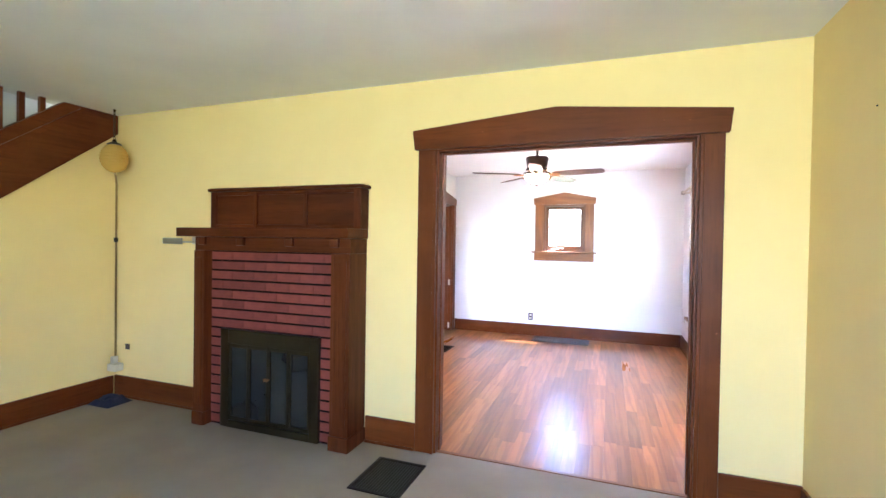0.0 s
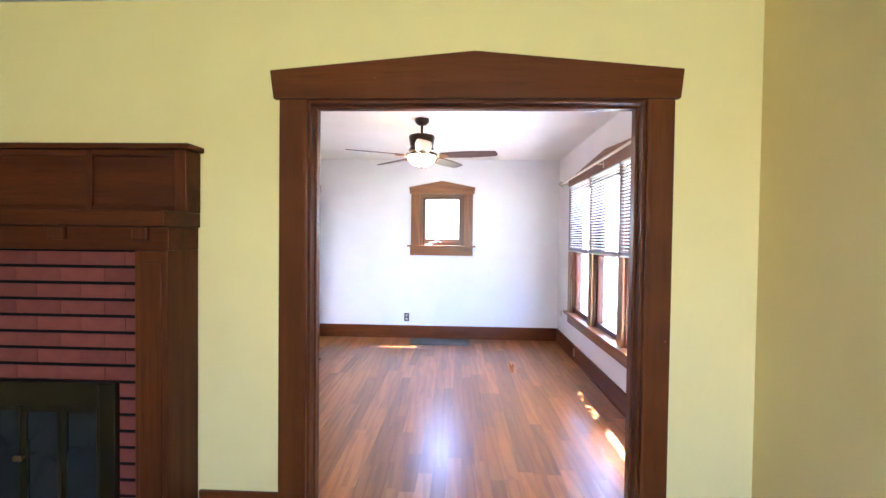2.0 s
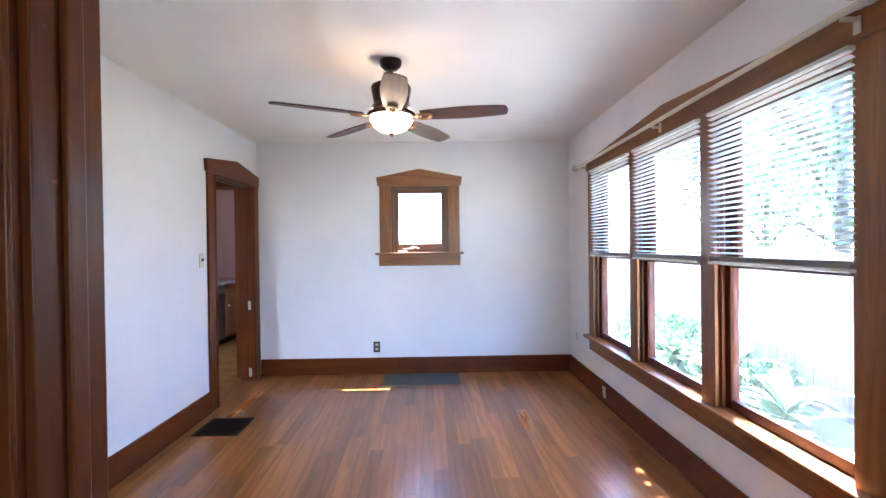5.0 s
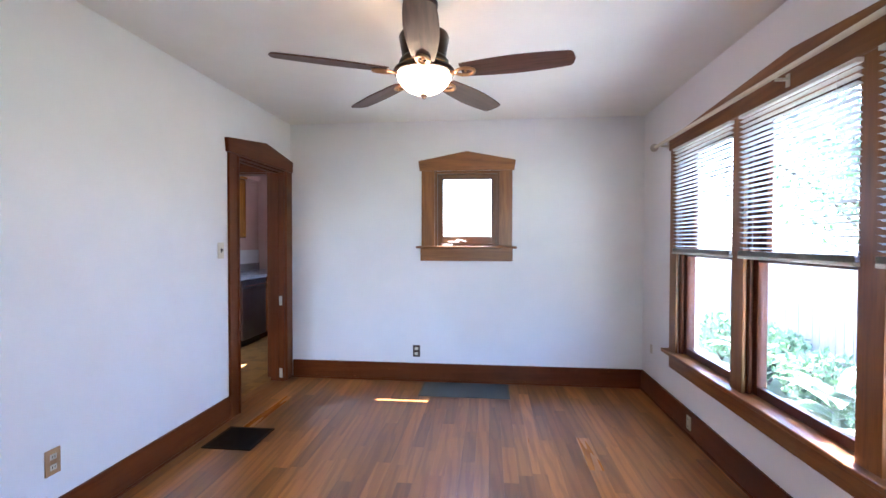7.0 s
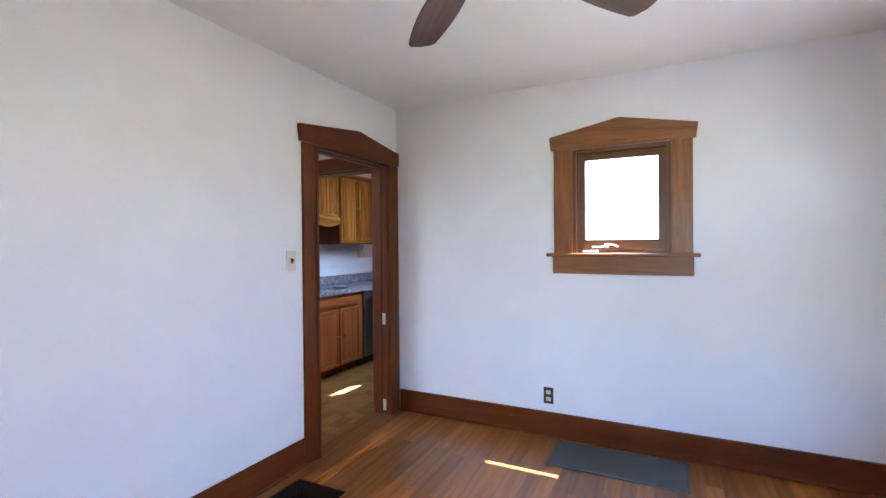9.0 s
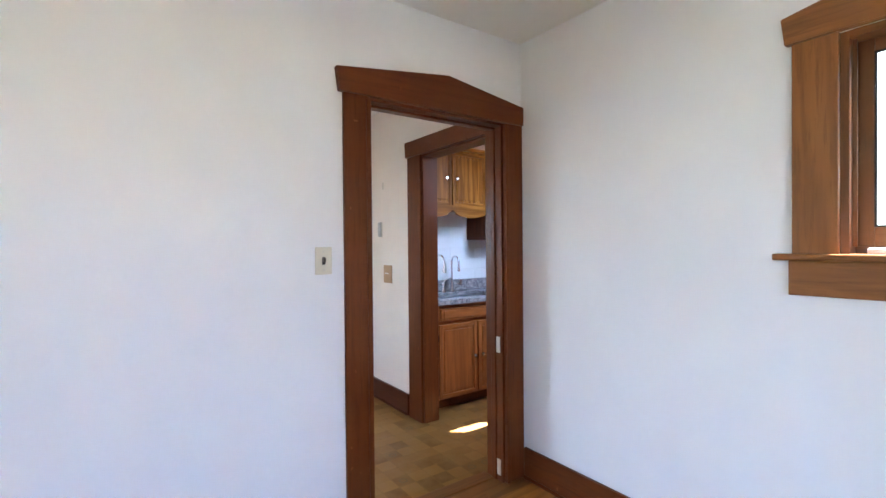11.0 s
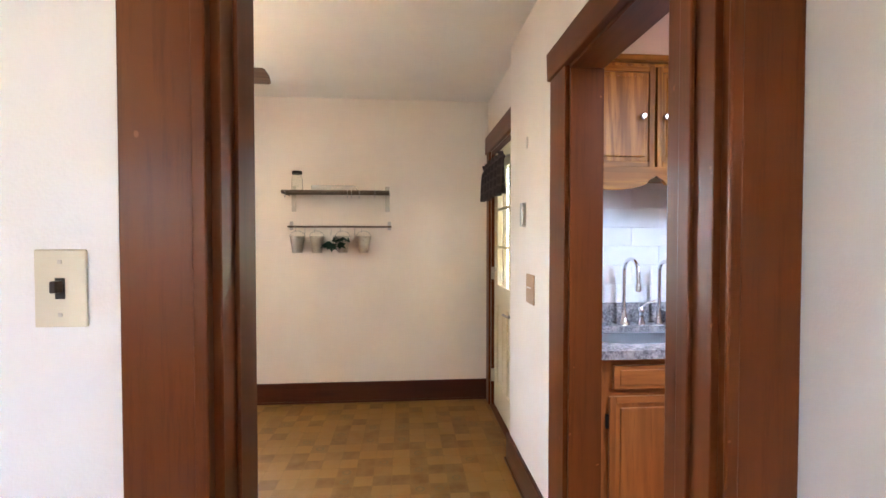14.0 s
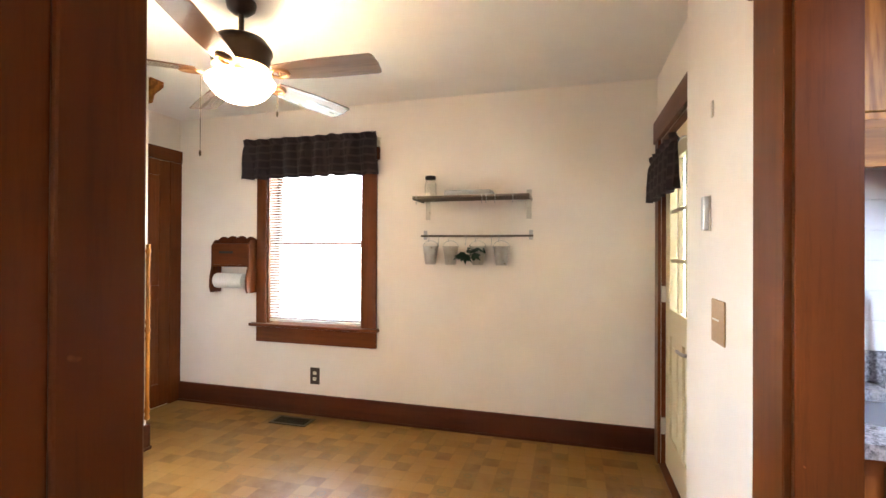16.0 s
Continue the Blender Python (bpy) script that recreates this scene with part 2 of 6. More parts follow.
def tube(bm, points, radius, segments=10):
    """A round bar through points."""
    pts = [Vector(p) for p in points]
    rings, side = [], None
    for i, p in enumerate(pts):
        way = (pts[min(i + 1, len(pts) - 1)] - pts[max(i - 1, 0)]).normalized()
        if side is None:
            side = way.orthogonal().normalized()
        side = (side - way * side.dot(way)).normalized()
        up = way.cross(side)
        rings.append([bm.verts.new(p + radius * (math.cos(math.tau * k / segments) * side + math.sin(math.tau * k / segments) * up)) for k in range(segments)])
    for p, q in zip(rings, rings[1:]):
        for k in range(segments):
            j = (k + 1) % segments
            bm.faces.new((p[k], p[j], q[j], q[k]))
    bm.faces.new(rings[0])
    bm.faces.new(list(reversed(rings[-1])))
    bmesh.ops.recalc_face_normals(bm, faces=bm.faces[:])


def solid(name, bm, material, smooth=False):
    me = bpy.data.meshes.new(name)
    bm.to_mesh(me)
    bm.free()
    me.materials.append(material)
    if smooth:
        for p in me.polygons:
            p.use_smooth = True
        me.set_sharp_from_angle(angle=radians(40))
    return new(name, me)


def part(name, bm, material, parent, label="", smooth=False):
    ob = solid(name, bm, material, smooth)
    ob.parent = parent
    ob.matrix_parent_inverse = parent.matrix_world.inverted()
    if label:
        ob["label"] = label
    return ob


def thing(name, label, category, at=(0, 0, 0), group="", kind=""):
    ob = new(name)
    ob.location = at
    ob.empty_display_size = 0.1
    bpy.context.view_layer.update()
    return tagged(ob, label, category, group, kind)


def structure(name, bm, material, label, category):
    return tagged(solid(name, bm, material), label, category, kind="structure")


def wall(name, axis, lo, hi, u0, u1, material, label, holes=(), z0=0.0, z1=2.51):
    """A wall slab across axis from lo to hi, running u0 to u1, with holes (u0, u1, z0, z1) cut through."""
    us = sorted({u0, u1, *(h[0] for h in holes), *(h[1] for h in holes)})
    zs = sorted({z0, z1, *(h[2] for h in holes), *(h[3] for h in holes)})
    us, zs = [u for u in us if u0 <= u <= u1], [z for z in zs if z0 <= z <= z1]
    bm = bmesh.new()
    for a, b in zip(us, us[1:]):
        run = None
        for c, d in zip(zs, zs[1:]):
            mid = ((a + b) / 2, (c + d) / 2)
            if any(h[0] < mid[0] < h[1] and h[2] < mid[1] < h[3] for h in holes):
                if run:
                    box(bm, *((lo, hi, a, b) if axis == "x" else (a, b, lo, hi)), *run)
                run = None
            else:
                run = (run[0], d) if run else (c, d)
        if run:
            box(bm, *((lo, hi, a, b) if axis == "x" else (a, b, lo, hi)), *run)
    return structure(name, bm, material, label, "wall")

# ---- the rooms ----
H = 2.51
LIV_N, DIN_N, EAST, DIN_W, NOOK_W = 2.635, 6.955, 1.17, -2.215, -5.32
OPEN = (-0.893, 0.665, 0.0, 2.045)       # cased opening, living to dining
TRIPLE = (3.53, 6.16, 0.50, 2.06)        # triple window, dining east
SMALL = (-0.77, -0.15, 1.31, 2.03)       # small window, dining north
D1 = (5.974, 6.815, 0.0, 2.035)            # doorway, dining to nook
KO = (-3.215, -2.42, 0.0, 2.035)          # doorway, nook to kitchen
EXT = (-5.16, -4.36, 0.0, 2.06)          # back door of the nook
NWIN = (3.935, 4.825, 0.72, 2.06)        # nook window

wall("wall_living_north", "y", LIV_N, 2.705, -4.97, 1.32, YELLOW, "yellow painted plaster wall around a wide cased opening", [OPEN])
wall("wall_living_east", "x", EAST, 1.32, -3.15, 2.635, YELLOW, "yellow painted plaster wall")
# The south opening is unseen, added to let light in.
wall("wall_living_south", "y", -3.15, -3.0, -4.97, 1.17, YELLOW, "yellow painted plaster wall", [(-0.65, 1.05, 0.75, 2.15)])
wall("wall_dining_south", "y", 2.705, 2.775, -2.365, 1.32, WHITE, "white painted plaster wall", [OPEN])
wall("wall_dining_east", "x", EAST, 1.32, 2.775, 7.10, WHITE, "white painted plaster wall with a triple window", [TRIPLE])
wall("wall_dining_north", "y", DIN_N, 7.10, -2.215, 1.17, WHITE, "white painted plaster wall with a small window", [SMALL])
wall("wall_dining_west", "x", -2.29, DIN_W, 2.775, 7.10, WHITE, "white painted plaster wall with a doorway", [D1])
wall("wall_nook_east", "x", -2.352, -2.29, 2.775, 6.91, CREAM, "off-white painted plaster wall", [D1])
wall("wall_nook_north", "y", 6.91, 6.975, -4.215, -2.29, CREAM, "off-white painted plaster wall beside the kitchen doorway", [KO])
wall("wall_kitchen_south", "y", 6.975, 7.04, -4.05, -2.29, PINK, "pale pink kitchen wall", [KO])
wall("wall_back_door", "y", 6.97, 7.10, -5.47, -4.215, CREAM, "off-white painted wall around the back door", [EXT])
wall("wall_nook_west", "x", -5.47, NOOK_W, 2.87, 6.97, CREAM, "off-white painted plaster wall with a window", [NWIN])
wall("wall_nook_south", "y", 3.545, 3.665, -4.30, -2.365, CREAM, "off-white painted plaster wall")
wall("wall_nook_return", "x", -4.42, -4.30, 3.02, 3.665, CREAM, "off-white painted wall end with an outside corner")
wall("wall_nook_recess", "y", 2.87, 3.02, -5.32, -4.30, CREAM, "off-white painted wall around a dark door")
wall("wall_kitchen_west", "x", -4.05, -3.90, 7.04, 9.65, PINK, "pale pink kitchen wall above a tiled splashback")
wall("wall_kitchen_north", "y", 9.5, 9.65, -3.90, -2.36, PINK, "pale pink kitchen wall")
# This opening is unseen, placed to drop sun beside the sink cabinet.
wall("wall_kitchen_east", "x", -2.36, -2.216, 7.10, 9.65, PINK, "pale pink kitchen wall with a window opening", [(7.72, 8.18, 1.72, 2.44)])

structure("ceiling_living", boxed((-4.02, 1.17, -3.0, 2.635, H, H + 0.12)), CEILING, "off-white painted plaster ceiling", "ceiling")
structure("ceiling_dining", boxed((-2.215, 1.17, 2.775, 6.955, H, H + 0.12)), CEILING, "off-white painted plaster ceiling", "ceiling")
structure("ceiling_nook", boxed((-5.32, -2.29, 3.02, 7.10, H, H + 0.12)), CEILING, "cream painted plaster ceiling", "ceiling")
structure("ceiling_kitchen", boxed((-3.90, -2.216, 7.10, 9.5, H, H + 0.12)), CEILING, "pale kitchen ceiling", "ceiling")
structure("roof", boxed((-6.0, 1.70, -3.7, 7.415, 2.72, 2.9)), CEILING, "roof with overhanging eaves", "roof")
structure("porch_roof", boxed((-6.0, -2.6, 7.415, 10.5, 2.72, 2.9)), CEILING, "small porch roof over the back door", "roof")
structure("porch_wall", boxed((-6.0, -4.06, 8.5, 8.6, -0.12, 2.72)), CREAM, "off-white porch wall seen through the back door", "wall")
structure("floor_living", boxed((-4.97, 1.17, -3.0, 2.68, -0.12, 0.0)), CARPET, "beige looped carpet", "floor")
structure("floor_dining", boxed((-2.29, 1.17, 2.68, 6.955, -0.12, -0.012)), BLACK, "subfloor under oak strip boards", "floor")
floor_nook = structure("floor_nook", boxed((-5.32, -2.29, 2.9, 7.04, -0.12, 0.0)), CARPET, "tan patterned sheet vinyl", "floor")
floor_kitchen = structure("floor_kitchen", boxed((-3.90, -2.216, 7.04, 9.5, -0.12, 0.0)), CARPET, "tan patterned sheet vinyl", "floor")

# ---- more materials ----


def vinyl(name, cell=0.105):
    """Sheet vinyl printed with small rounded tiles in mixed tans, some with a ring motif."""
    m, nt, b = shader(name)
    v = coords(nt, (1 / cell, 1 / cell, 1 / cell))
    ops = {}
    for op in ("FLOOR", "FRACTION"):
        n = nt.nodes.new("ShaderNodeVectorMath")
        n.operation = op
        nt.links.new(v, n.inputs[0])
        ops[op] = n.outputs["Vector"]
    white = nt.nodes.new("ShaderNodeTexWhiteNoise")
    white.noise_dimensions = "2D"
    nt.links.new(ops["FLOOR"], white.inputs["Vector"])
    tone = nt.nodes.new("ShaderNodeValToRGB")
    tone.color_ramp.interpolation = "CONSTANT"
    tones = ((0.0, (0.265, 0.132, 0.029)), (0.34, (0.165, 0.073, 0.014)), (0.56, (0.23, 0.109, 0.023)), (0.72, (0.28, 0.144, 0.034)), (0.86, (0.185, 0.086, 0.018)))
    for i, (pos, c) in enumerate(tones):
        e = tone.color_ramp.elements[i] if i < 2 else tone.color_ramp.elements.new(pos)
        e.position, e.color = pos, (*c, 1)
    nt.links.new(white.outputs["Value"], tone.inputs["Fac"])
    sep = nt.nodes.new("ShaderNodeSeparateXYZ")
    nt.links.new(ops["FRACTION"], sep.inputs[0])

    def calc(op, a, c):
        n = nt.nodes.new("ShaderNodeMath")
        n.operation = op
        for s, val in zip(n.inputs, (a, c)):
            if hasattr(val, "is_linked"):
                nt.links.new(val, s)
            else:
                s.default_value = val
        return n.outputs[0]
    dx, dy = (calc("ABSOLUTE", calc("SUBTRACT", sep.outputs[k], 0.5), 0) for k in ("X", "Y"))
    edge = calc("POWER", calc("ADD", calc("POWER", dx, 8.0), calc("POWER", dy, 8.0)), 0.125)
    joint = ramp(nt, edge, 0.470, 0.505)
    radius = calc("POWER", calc("ADD", calc("POWER", dx, 2.0), calc("POWER", dy, 2.0)), 0.5)
    ring = calc("MULTIPLY", calc("LESS_THAN", calc("ABSOLUTE", calc("SUBTRACT", radius, 0.2), 0), 0.045), calc("GREATER_THAN", white.outputs["Value"], 0.86))
    plainv = coords(nt)
    blot = mixed(nt, ramp(nt, noisy(nt, plainv, 9.0), 0.35, 0.75), tone.outputs["Color"], (0.30, 0.18, 0.07))
    worn = mixed(nt, 0.55, tone.outputs["Color"], blot)
    ringed = mixed(nt, ring, worn, (0.16, 0.10, 0.04))
    nt.links.new(mixed(nt, joint, ringed, (0.225, 0.120, 0.030)), b.inputs["Base Color"])
    b.inputs["Roughness"].default_value = 0.42
    b.inputs["Specular IOR Level"].default_value = 0.25
    bumped(nt, b, joint, 0.12, 0.001)
    return m


def plaid(name):
    m, nt, b = shader(name)
    v = coords(nt, (1, 1, 1))
    sep = nt.nodes.new("ShaderNodeSeparateXYZ")
    nt.links.new(v, sep.inputs[0])
    add = nt.nodes.new("ShaderNodeMath")
    add.operation = "ADD"
    nt.links.new(sep.outputs["X"], add.inputs[0])
    nt.links.new(sep.outputs["Y"], add.inputs[1])
    out = []
    for src, k in ((add.outputs[0], 100.0), (sep.outputs["Z"], 100.0)):
        mul = nt.nodes.new("ShaderNodeMath")
        mul.operation = "MULTIPLY"
        mul.inputs[1].default_value = k
        nt.links.new(src, mul.inputs[0])
        sn = nt.nodes.new("ShaderNodeMath")
        sn.operation = "SINE"
        nt.links.new(mul.outputs[0], sn.inputs[0])
        out.append(ramp(nt, sn.outputs[0], 0.55, 0.8))
    a = mixed(nt, out[0], (0.040, 0.028, 0.033), (0.068, 0.050, 0.056))
    c = mixed(nt, out[1], a, (0.078, 0.057, 0.062))
    nt.links.new(c, b.inputs["Base Color"])
    b.inputs["Roughness"].default_value = 0.9
    bumped(nt, b, noisy(nt, v, 300.0), 0.4, 0.001)
    return m


def granite(name):
    m, nt, b = shader(name)
    v = coords(nt)
    a = mixed(nt, ramp(nt, noisy(nt, v, 90.0, 5.0, 0.7), 0.4, 0.6), (0.34, 0.32, 0.33), (0.10, 0.095, 0.10))
    nt.links.new(mixed(nt, ramp(nt, noisy(nt, v, 18.0), 0.5, 0.7), a, (0.42, 0.38, 0.36)), b.inputs["Base Color"])
    b.inputs["Roughness"].default_value = 0.18
    return m


VINYL = vinyl("tan vinyl")
PLAID = plaid("dark plaid cloth")
GRANITE = granite("speckled grey stone")
TILE = plain("glazed tile", (0.80, 0.79, 0.78), (0.74, 0.73, 0.71), 0.2, patch=6, bump=0.05)
def fired(m):
    """Let each brick differ a little in tone."""
    nt = m.node_tree
    b = nt.nodes["Principled BSDF"]
    tone = b.inputs["Base Color"].links[0].from_socket
    info = nt.nodes.new("ShaderNodeObjectInfo")
    each = nt.nodes.new("ShaderNodeMapRange")
    each.inputs["To Min"].default_value, each.inputs["To Max"].default_value = 0.84, 1.14
    nt.links.new(info.outputs["Random"], each.inputs["Value"])
    hsv = nt.nodes.new("ShaderNodeHueSaturation")
    nt.links.new(tone, hsv.inputs["Color"])
    nt.links.new(each.outputs["Result"], hsv.inputs["Value"])
    nt.links.new(hsv.outputs["Color"], b.inputs["Base Color"])
    return m


BRICK_RED = fired(plain("red brick", (0.205, 0.051, 0.035), (0.140, 0.034, 0.025), 0.6, patch=9, bump=0.6, grain=140))
MORTAR = plain("dark joint", (0.006, 0.005, 0.005), (0.010, 0.008, 0.008), 0.95, bump=0.5)
BRICK_RED.node_tree.nodes["Principled BSDF"].inputs["Specular IOR Level"].default_value = 0.15
MORTAR.node_tree.nodes["Principled BSDF"].inputs["Specular IOR Level"].default_value = 0.08
BRASS_DARK = plain("aged brass", (0.050, 0.036, 0.014), (0.030, 0.022, 0.009), 0.38, metal=0.7)
FIREGLASS = plain("smoked glass", (0.013, 0.014, 0.013), (0.026, 0.027, 0.025), 0.14, patch=1.5, bump=0.0)
DOOR_CREAM = plain("cream door paint", (0.72, 0.65, 0.44), (0.68, 0.61, 0.41), 0.4, bump=0.1)
GREY_METAL = plain("grey grille paint", (0.085, 0.095, 0.090), (0.065, 0.072, 0.07), 0.5, bump=0.1)
SMOKED = plain("dark metal", (0.012, 0.009, 0.008), None, 0.5)
SMOKED.node_tree.nodes["Principled BSDF"].inputs["Specular IOR Level"].default_value = 0.2
BROWN_PLATE = plain("brown plate", (0.045, 0.022, 0.012), None, 0.35, bump=0.02)
TAN_PLATE = plain("tan wood plate", (0.42, 0.25, 0.12), (0.34, 0.20, 0.09), 0.4, bump=0.05)
BLADE_DARK = wood("walnut fan blade", (0.15, 0.066, 0.042), (0.085, 0.036, 0.024), "x", 0.45, spread=0.15, gloss=0.25, rings=0.4)
BLADE_GREY = wood("pale walnut fan blade", (0.24, 0.145, 0.095), (0.15, 0.085, 0.055), "x", 0.25, spread=0.15, coat=1.0)
BOWL_WARM = glowing("lit frosted glass", (1.0, 0.66, 0.36), 1.8)
BOWL_NOOK = glowing("lit opal glass", (1.0, 0.78, 0.50), 1.5)
AMBER = clear_glass("amber glass", (0.80, 0.52, 0.13), 0.25)
AMBER.node_tree.nodes["Principled BSDF"].inputs["Transmission Weight"].default_value = 0.35
PAPER = plain("paper towel", (0.82, 0.80, 0.76), None, 0.9, bump=0.4)
BLUE_CLOTH = plain("dark blue cloth", (0.012, 0.018, 0.05), (0.02, 0.025, 0.06), 0.85)
LEAF = plain("dark ivy leaf", (0.014, 0.055, 0.034), (0.022, 0.075, 0.040), 0.5, bump=0.1)
JAR = clear_glass("jar glass", (0.96, 0.98, 0.97), 0.02)
FROST = clear_glass("cloudy pressed glass", (0.88, 0.88, 0.88), 0.2)
FROST.node_tree.nodes["Principled BSDF"].inputs["Transmission Weight"].default_value = 0.55
# Pale green, lighter than the garden leaves.
GRASS = plain("pale lawn", (0.20, 0.25, 0.11), (0.25, 0.25, 0.14), 0.95, patch=1.2, bump=1.0, grain=40)
# Pale surface for the added ground strip that bounces sun indoors.
BOUNCE_PALE = plain("pale bounce ground", (0.62, 0.60, 0.57), (0.54, 0.52, 0.49), 0.9, patch=1.5, bump=0.5, grain=80)
FENCE = wood("weathered fence board", (0.36, 0.30, 0.27), (0.27, 0.23, 0.20), "z", 0.85, spread=0.4)
FOLIAGE = plain("garden leaf", (0.14, 0.22, 0.10), (0.10, 0.17, 0.07), 0.55, patch=3, bump=0.1)
# Sun glare is put into these leaves as pale patches.
HOSTA = plain("broad leaf with sun glare", (0.34, 0.40, 0.26), (0.14, 0.24, 0.10), 0.45, patch=8, bump=0.1)
BARK = plain("bark", (0.10, 0.075, 0.055), (0.06, 0.045, 0.03), 0.95, bump=1.0, grain=30)
STRAW = plain("golden straw", (0.55, 0.40, 0.10), (0.42, 0.29, 0.07), 0.6, patch=12.0)
RUST = plain("woven straw", (0.34, 0.22, 0.07), (0.22, 0.13, 0.04), 0.6)
SCREW = plain("white metal plate", (0.62, 0.58, 0.52), (0.5, 0.46, 0.4), 0.45, metal=0.3)

floor_nook.data.materials[0] = VINYL
floor_kitchen.data.materials[0] = VINYL

# ---- trim ----


def ubox(axis, face, out, u0, u1, d0, d1, z0, z1):
    a, b = sorted((face + out * d0, face + out * d1))
    return (a, b, u0, u1, z0, z1) if axis == "x" else (u0, u1, a, b, z0, z1)


def cased(name, label, axis, face, out, hole, depth, left, right, head, mats, peak=None, trim=True):
    """Casing, pediment header, jambs and stops around a doorway. left, right: casing widths. head: bottom, end top, overhang."""
    mz, mh = mats
    u0, u1, _, top = hole
    t = thing(name, label, "door frame", kind="structure")
    z0, z1, over = head
    for a, b, inner in ((u0 - left, u0 + 0.004, u0 - 0.016), (u1 - 0.004, u1 + right, u1 - 0.006)):
        bm = boxed(ubox(axis, face, out, a, b, 0.0, 0.020, 0.0, z0), bevel=0.003)
        if trim:
            box(bm, *ubox(axis, face, out, inner, inner + 0.022, 0.018, 0.028, 0.0, z0 - 0.012), bevel=0.003)
        part("casing", bm, mz, t)
    a, b = u0 - left, u1 + right
    mid = peak[0] if peak else (a + b) / 2
    zp = peak[1] if peak else z1
    bm = bmesh.new()
    lo, hi = sorted((face, face + out * 0.030))
    outline = [(a - over[0] * 0.6, z0), (b + over[1] * 0.6, z0), (b + over[1], z1), (mid, zp), (a - over[0], z1)]
    prism(bm, outline if peak else outline[:3] + outline[4:], lo, hi, axis)
    bmesh.ops.bevel(bm, geom=bm.edges[:], offset=0.003, segments=2, affect="EDGES")
    part("header", bm, mh, t)
    part("jamb", boxed(ubox(axis, face, out, u0, u0 + 0.018, -depth, 0.002, 0.0, top - 0.018), bevel=0.002), mz, t)
    part("jamb", boxed(ubox(axis, face, out, u1 - 0.018, u1, -depth, 0.002, 0.0, top - 0.018), bevel=0.002), mz, t)
    part("head_jamb", boxed(ubox(axis, face, out, u0, u1, -depth, 0.002, top - 0.018, top), bevel=0.002), mh, t)
    if not trim:
        return t
    mid_d = -depth * 0.62
    for k in (0, 1):
        thick = 0.012 if axis == "y" else (0.008, 0.010)[k]
        s0 = u0 + 0.018 if k == 0 else u1 - 0.018 - thick
        part("stop", boxed(ubox(axis, face, out, s0, s0 + thick, -depth if thick == 0.008 else mid_d, mid_d + 0.036, 0.0, top - 0.030), bevel=0.003), mz, t)
    part("stop", boxed(ubox(axis, face, out, u0 + 0.018, u1 - 0.018, mid_d, mid_d + 0.036, top - 0.030, top - 0.018), bevel=0.003), mh, t)
    return t


opening = cased("door_frame_living", "dark stained cased opening with a peaked header", "y", LIV_N, -1, OPEN, 0.14, 0.127, 0.117, (2.040, 2.17, (0.042, 0.034)), (OAK_Z, OAK_X), (-0.117, 2.255))
doorway = cased("door_frame_dining", "dark stained doorway trim with a peaked header", "x", DIN_W, 1, D1, 0.137, 0.124, 0.130, (2.03, 2.135, (0.035, 0.005)), (OAK_Z, OAK_Y), (6.42, 2.213))
kitchen_way = cased("door_frame_kitchen", "reddish stained kitchen doorway trim with a flat header", "y", 6.91, -1, KO, 0.13, 0.180, 0.05, (2.03, 2.150, (0.025, 0.0)), (OAK_Z, OAK_X), trim=False)
for u, side in ((D1[0], 1), (D1[1], -1)):
    for z in (0.08, 0.78):
        y = u + side * (0.0264 if side > 0 else 0.0185)
        part("hinge_plate", boxed((-2.292 if side > 0 else -2.262, -2.264 if side > 0 else -2.232, min(y, y + side * 0.004), max(y, y + side * 0.004), z - 0.045, z + 0.045), bevel=0.001), SCREW, doorway, "small pale metal hinge plate")
part("casing", boxed((-2.372, -2.353, 5.860, 5.970, 0.0, 2.06), bevel=0.003), OAK_Z, doorway)
# dining side of the wide opening
back = thing("door_frame_living_back", "dark stained casing of the wide opening", "door frame", kind="structure")
for a, b in ((-1.02, -0.889), (0.661, 0.782)):
    part("casing", boxed((a, b, 2.776, 2.796, 0, 2.055), bevel=0.003), OAK_Z, back)
part("header", boxed((-1.05, 0.81, 2.776, 2.803, 2.056, 2.17), bevel=0.003), OAK_X, back)


def baseboard(name, axis, face, out, runs, high=0.168, mat_=None):
    """Tall baseboard with an eased top and a shoe moulding."""
    t = thing(name, "dark stained tall wooden baseboard with a shoe moulding", "baseboard", kind="structure")
    mat_ = mat_ or (OAK_Y if axis == "x" else OAK_X)
    for u0, u1 in runs:
        part("board", boxed(ubox(axis, face, out, u0, u1, 0.0, 0.019, 0.0, high), bevel=0.004), mat_, t)
        part("shoe", boxed(ubox(axis, face, out, u0, u1, 0.019, 0.032, 0.0, 0.018), bevel=0.005), mat_, t)


baseboard("baseboard_living_north", "y", LIV_N, -1, [(-3.965, -2.81), (-1.405, -1.022), (0.784, 1.168)], 0.185)
baseboard("baseboard_living_east", "x", EAST, -1, [(-2.99, 2.600)], 0.185)
baseboard("baseboard_living_west", "x", -3.97, 1, [(0.2, 2.600)], 0.185)
baseboard("baseboard_dining_north", "y", DIN_N, -1, [(-2.19, 1.151)], 0.175)
baseboard("baseboard_dining_east", "x", EAST, -1, [(2.81, 6.953)], 0.175)
baseboard("baseboard_dining_west", "x", DIN_W, 1, [(2.81, 5.848)], 0.175)
# Nook baseboards take the darkened trim, so their shade is in the colour.
baseboard("baseboard_nook_west", "x", NOOK_W, 1, [(3.022, 6.968)], 0.168, DIM_Y)
baseboard("baseboard_nook_column", "y", 6.91, -1, [(-4.235, -3.418)], 0.168, DIM_X)
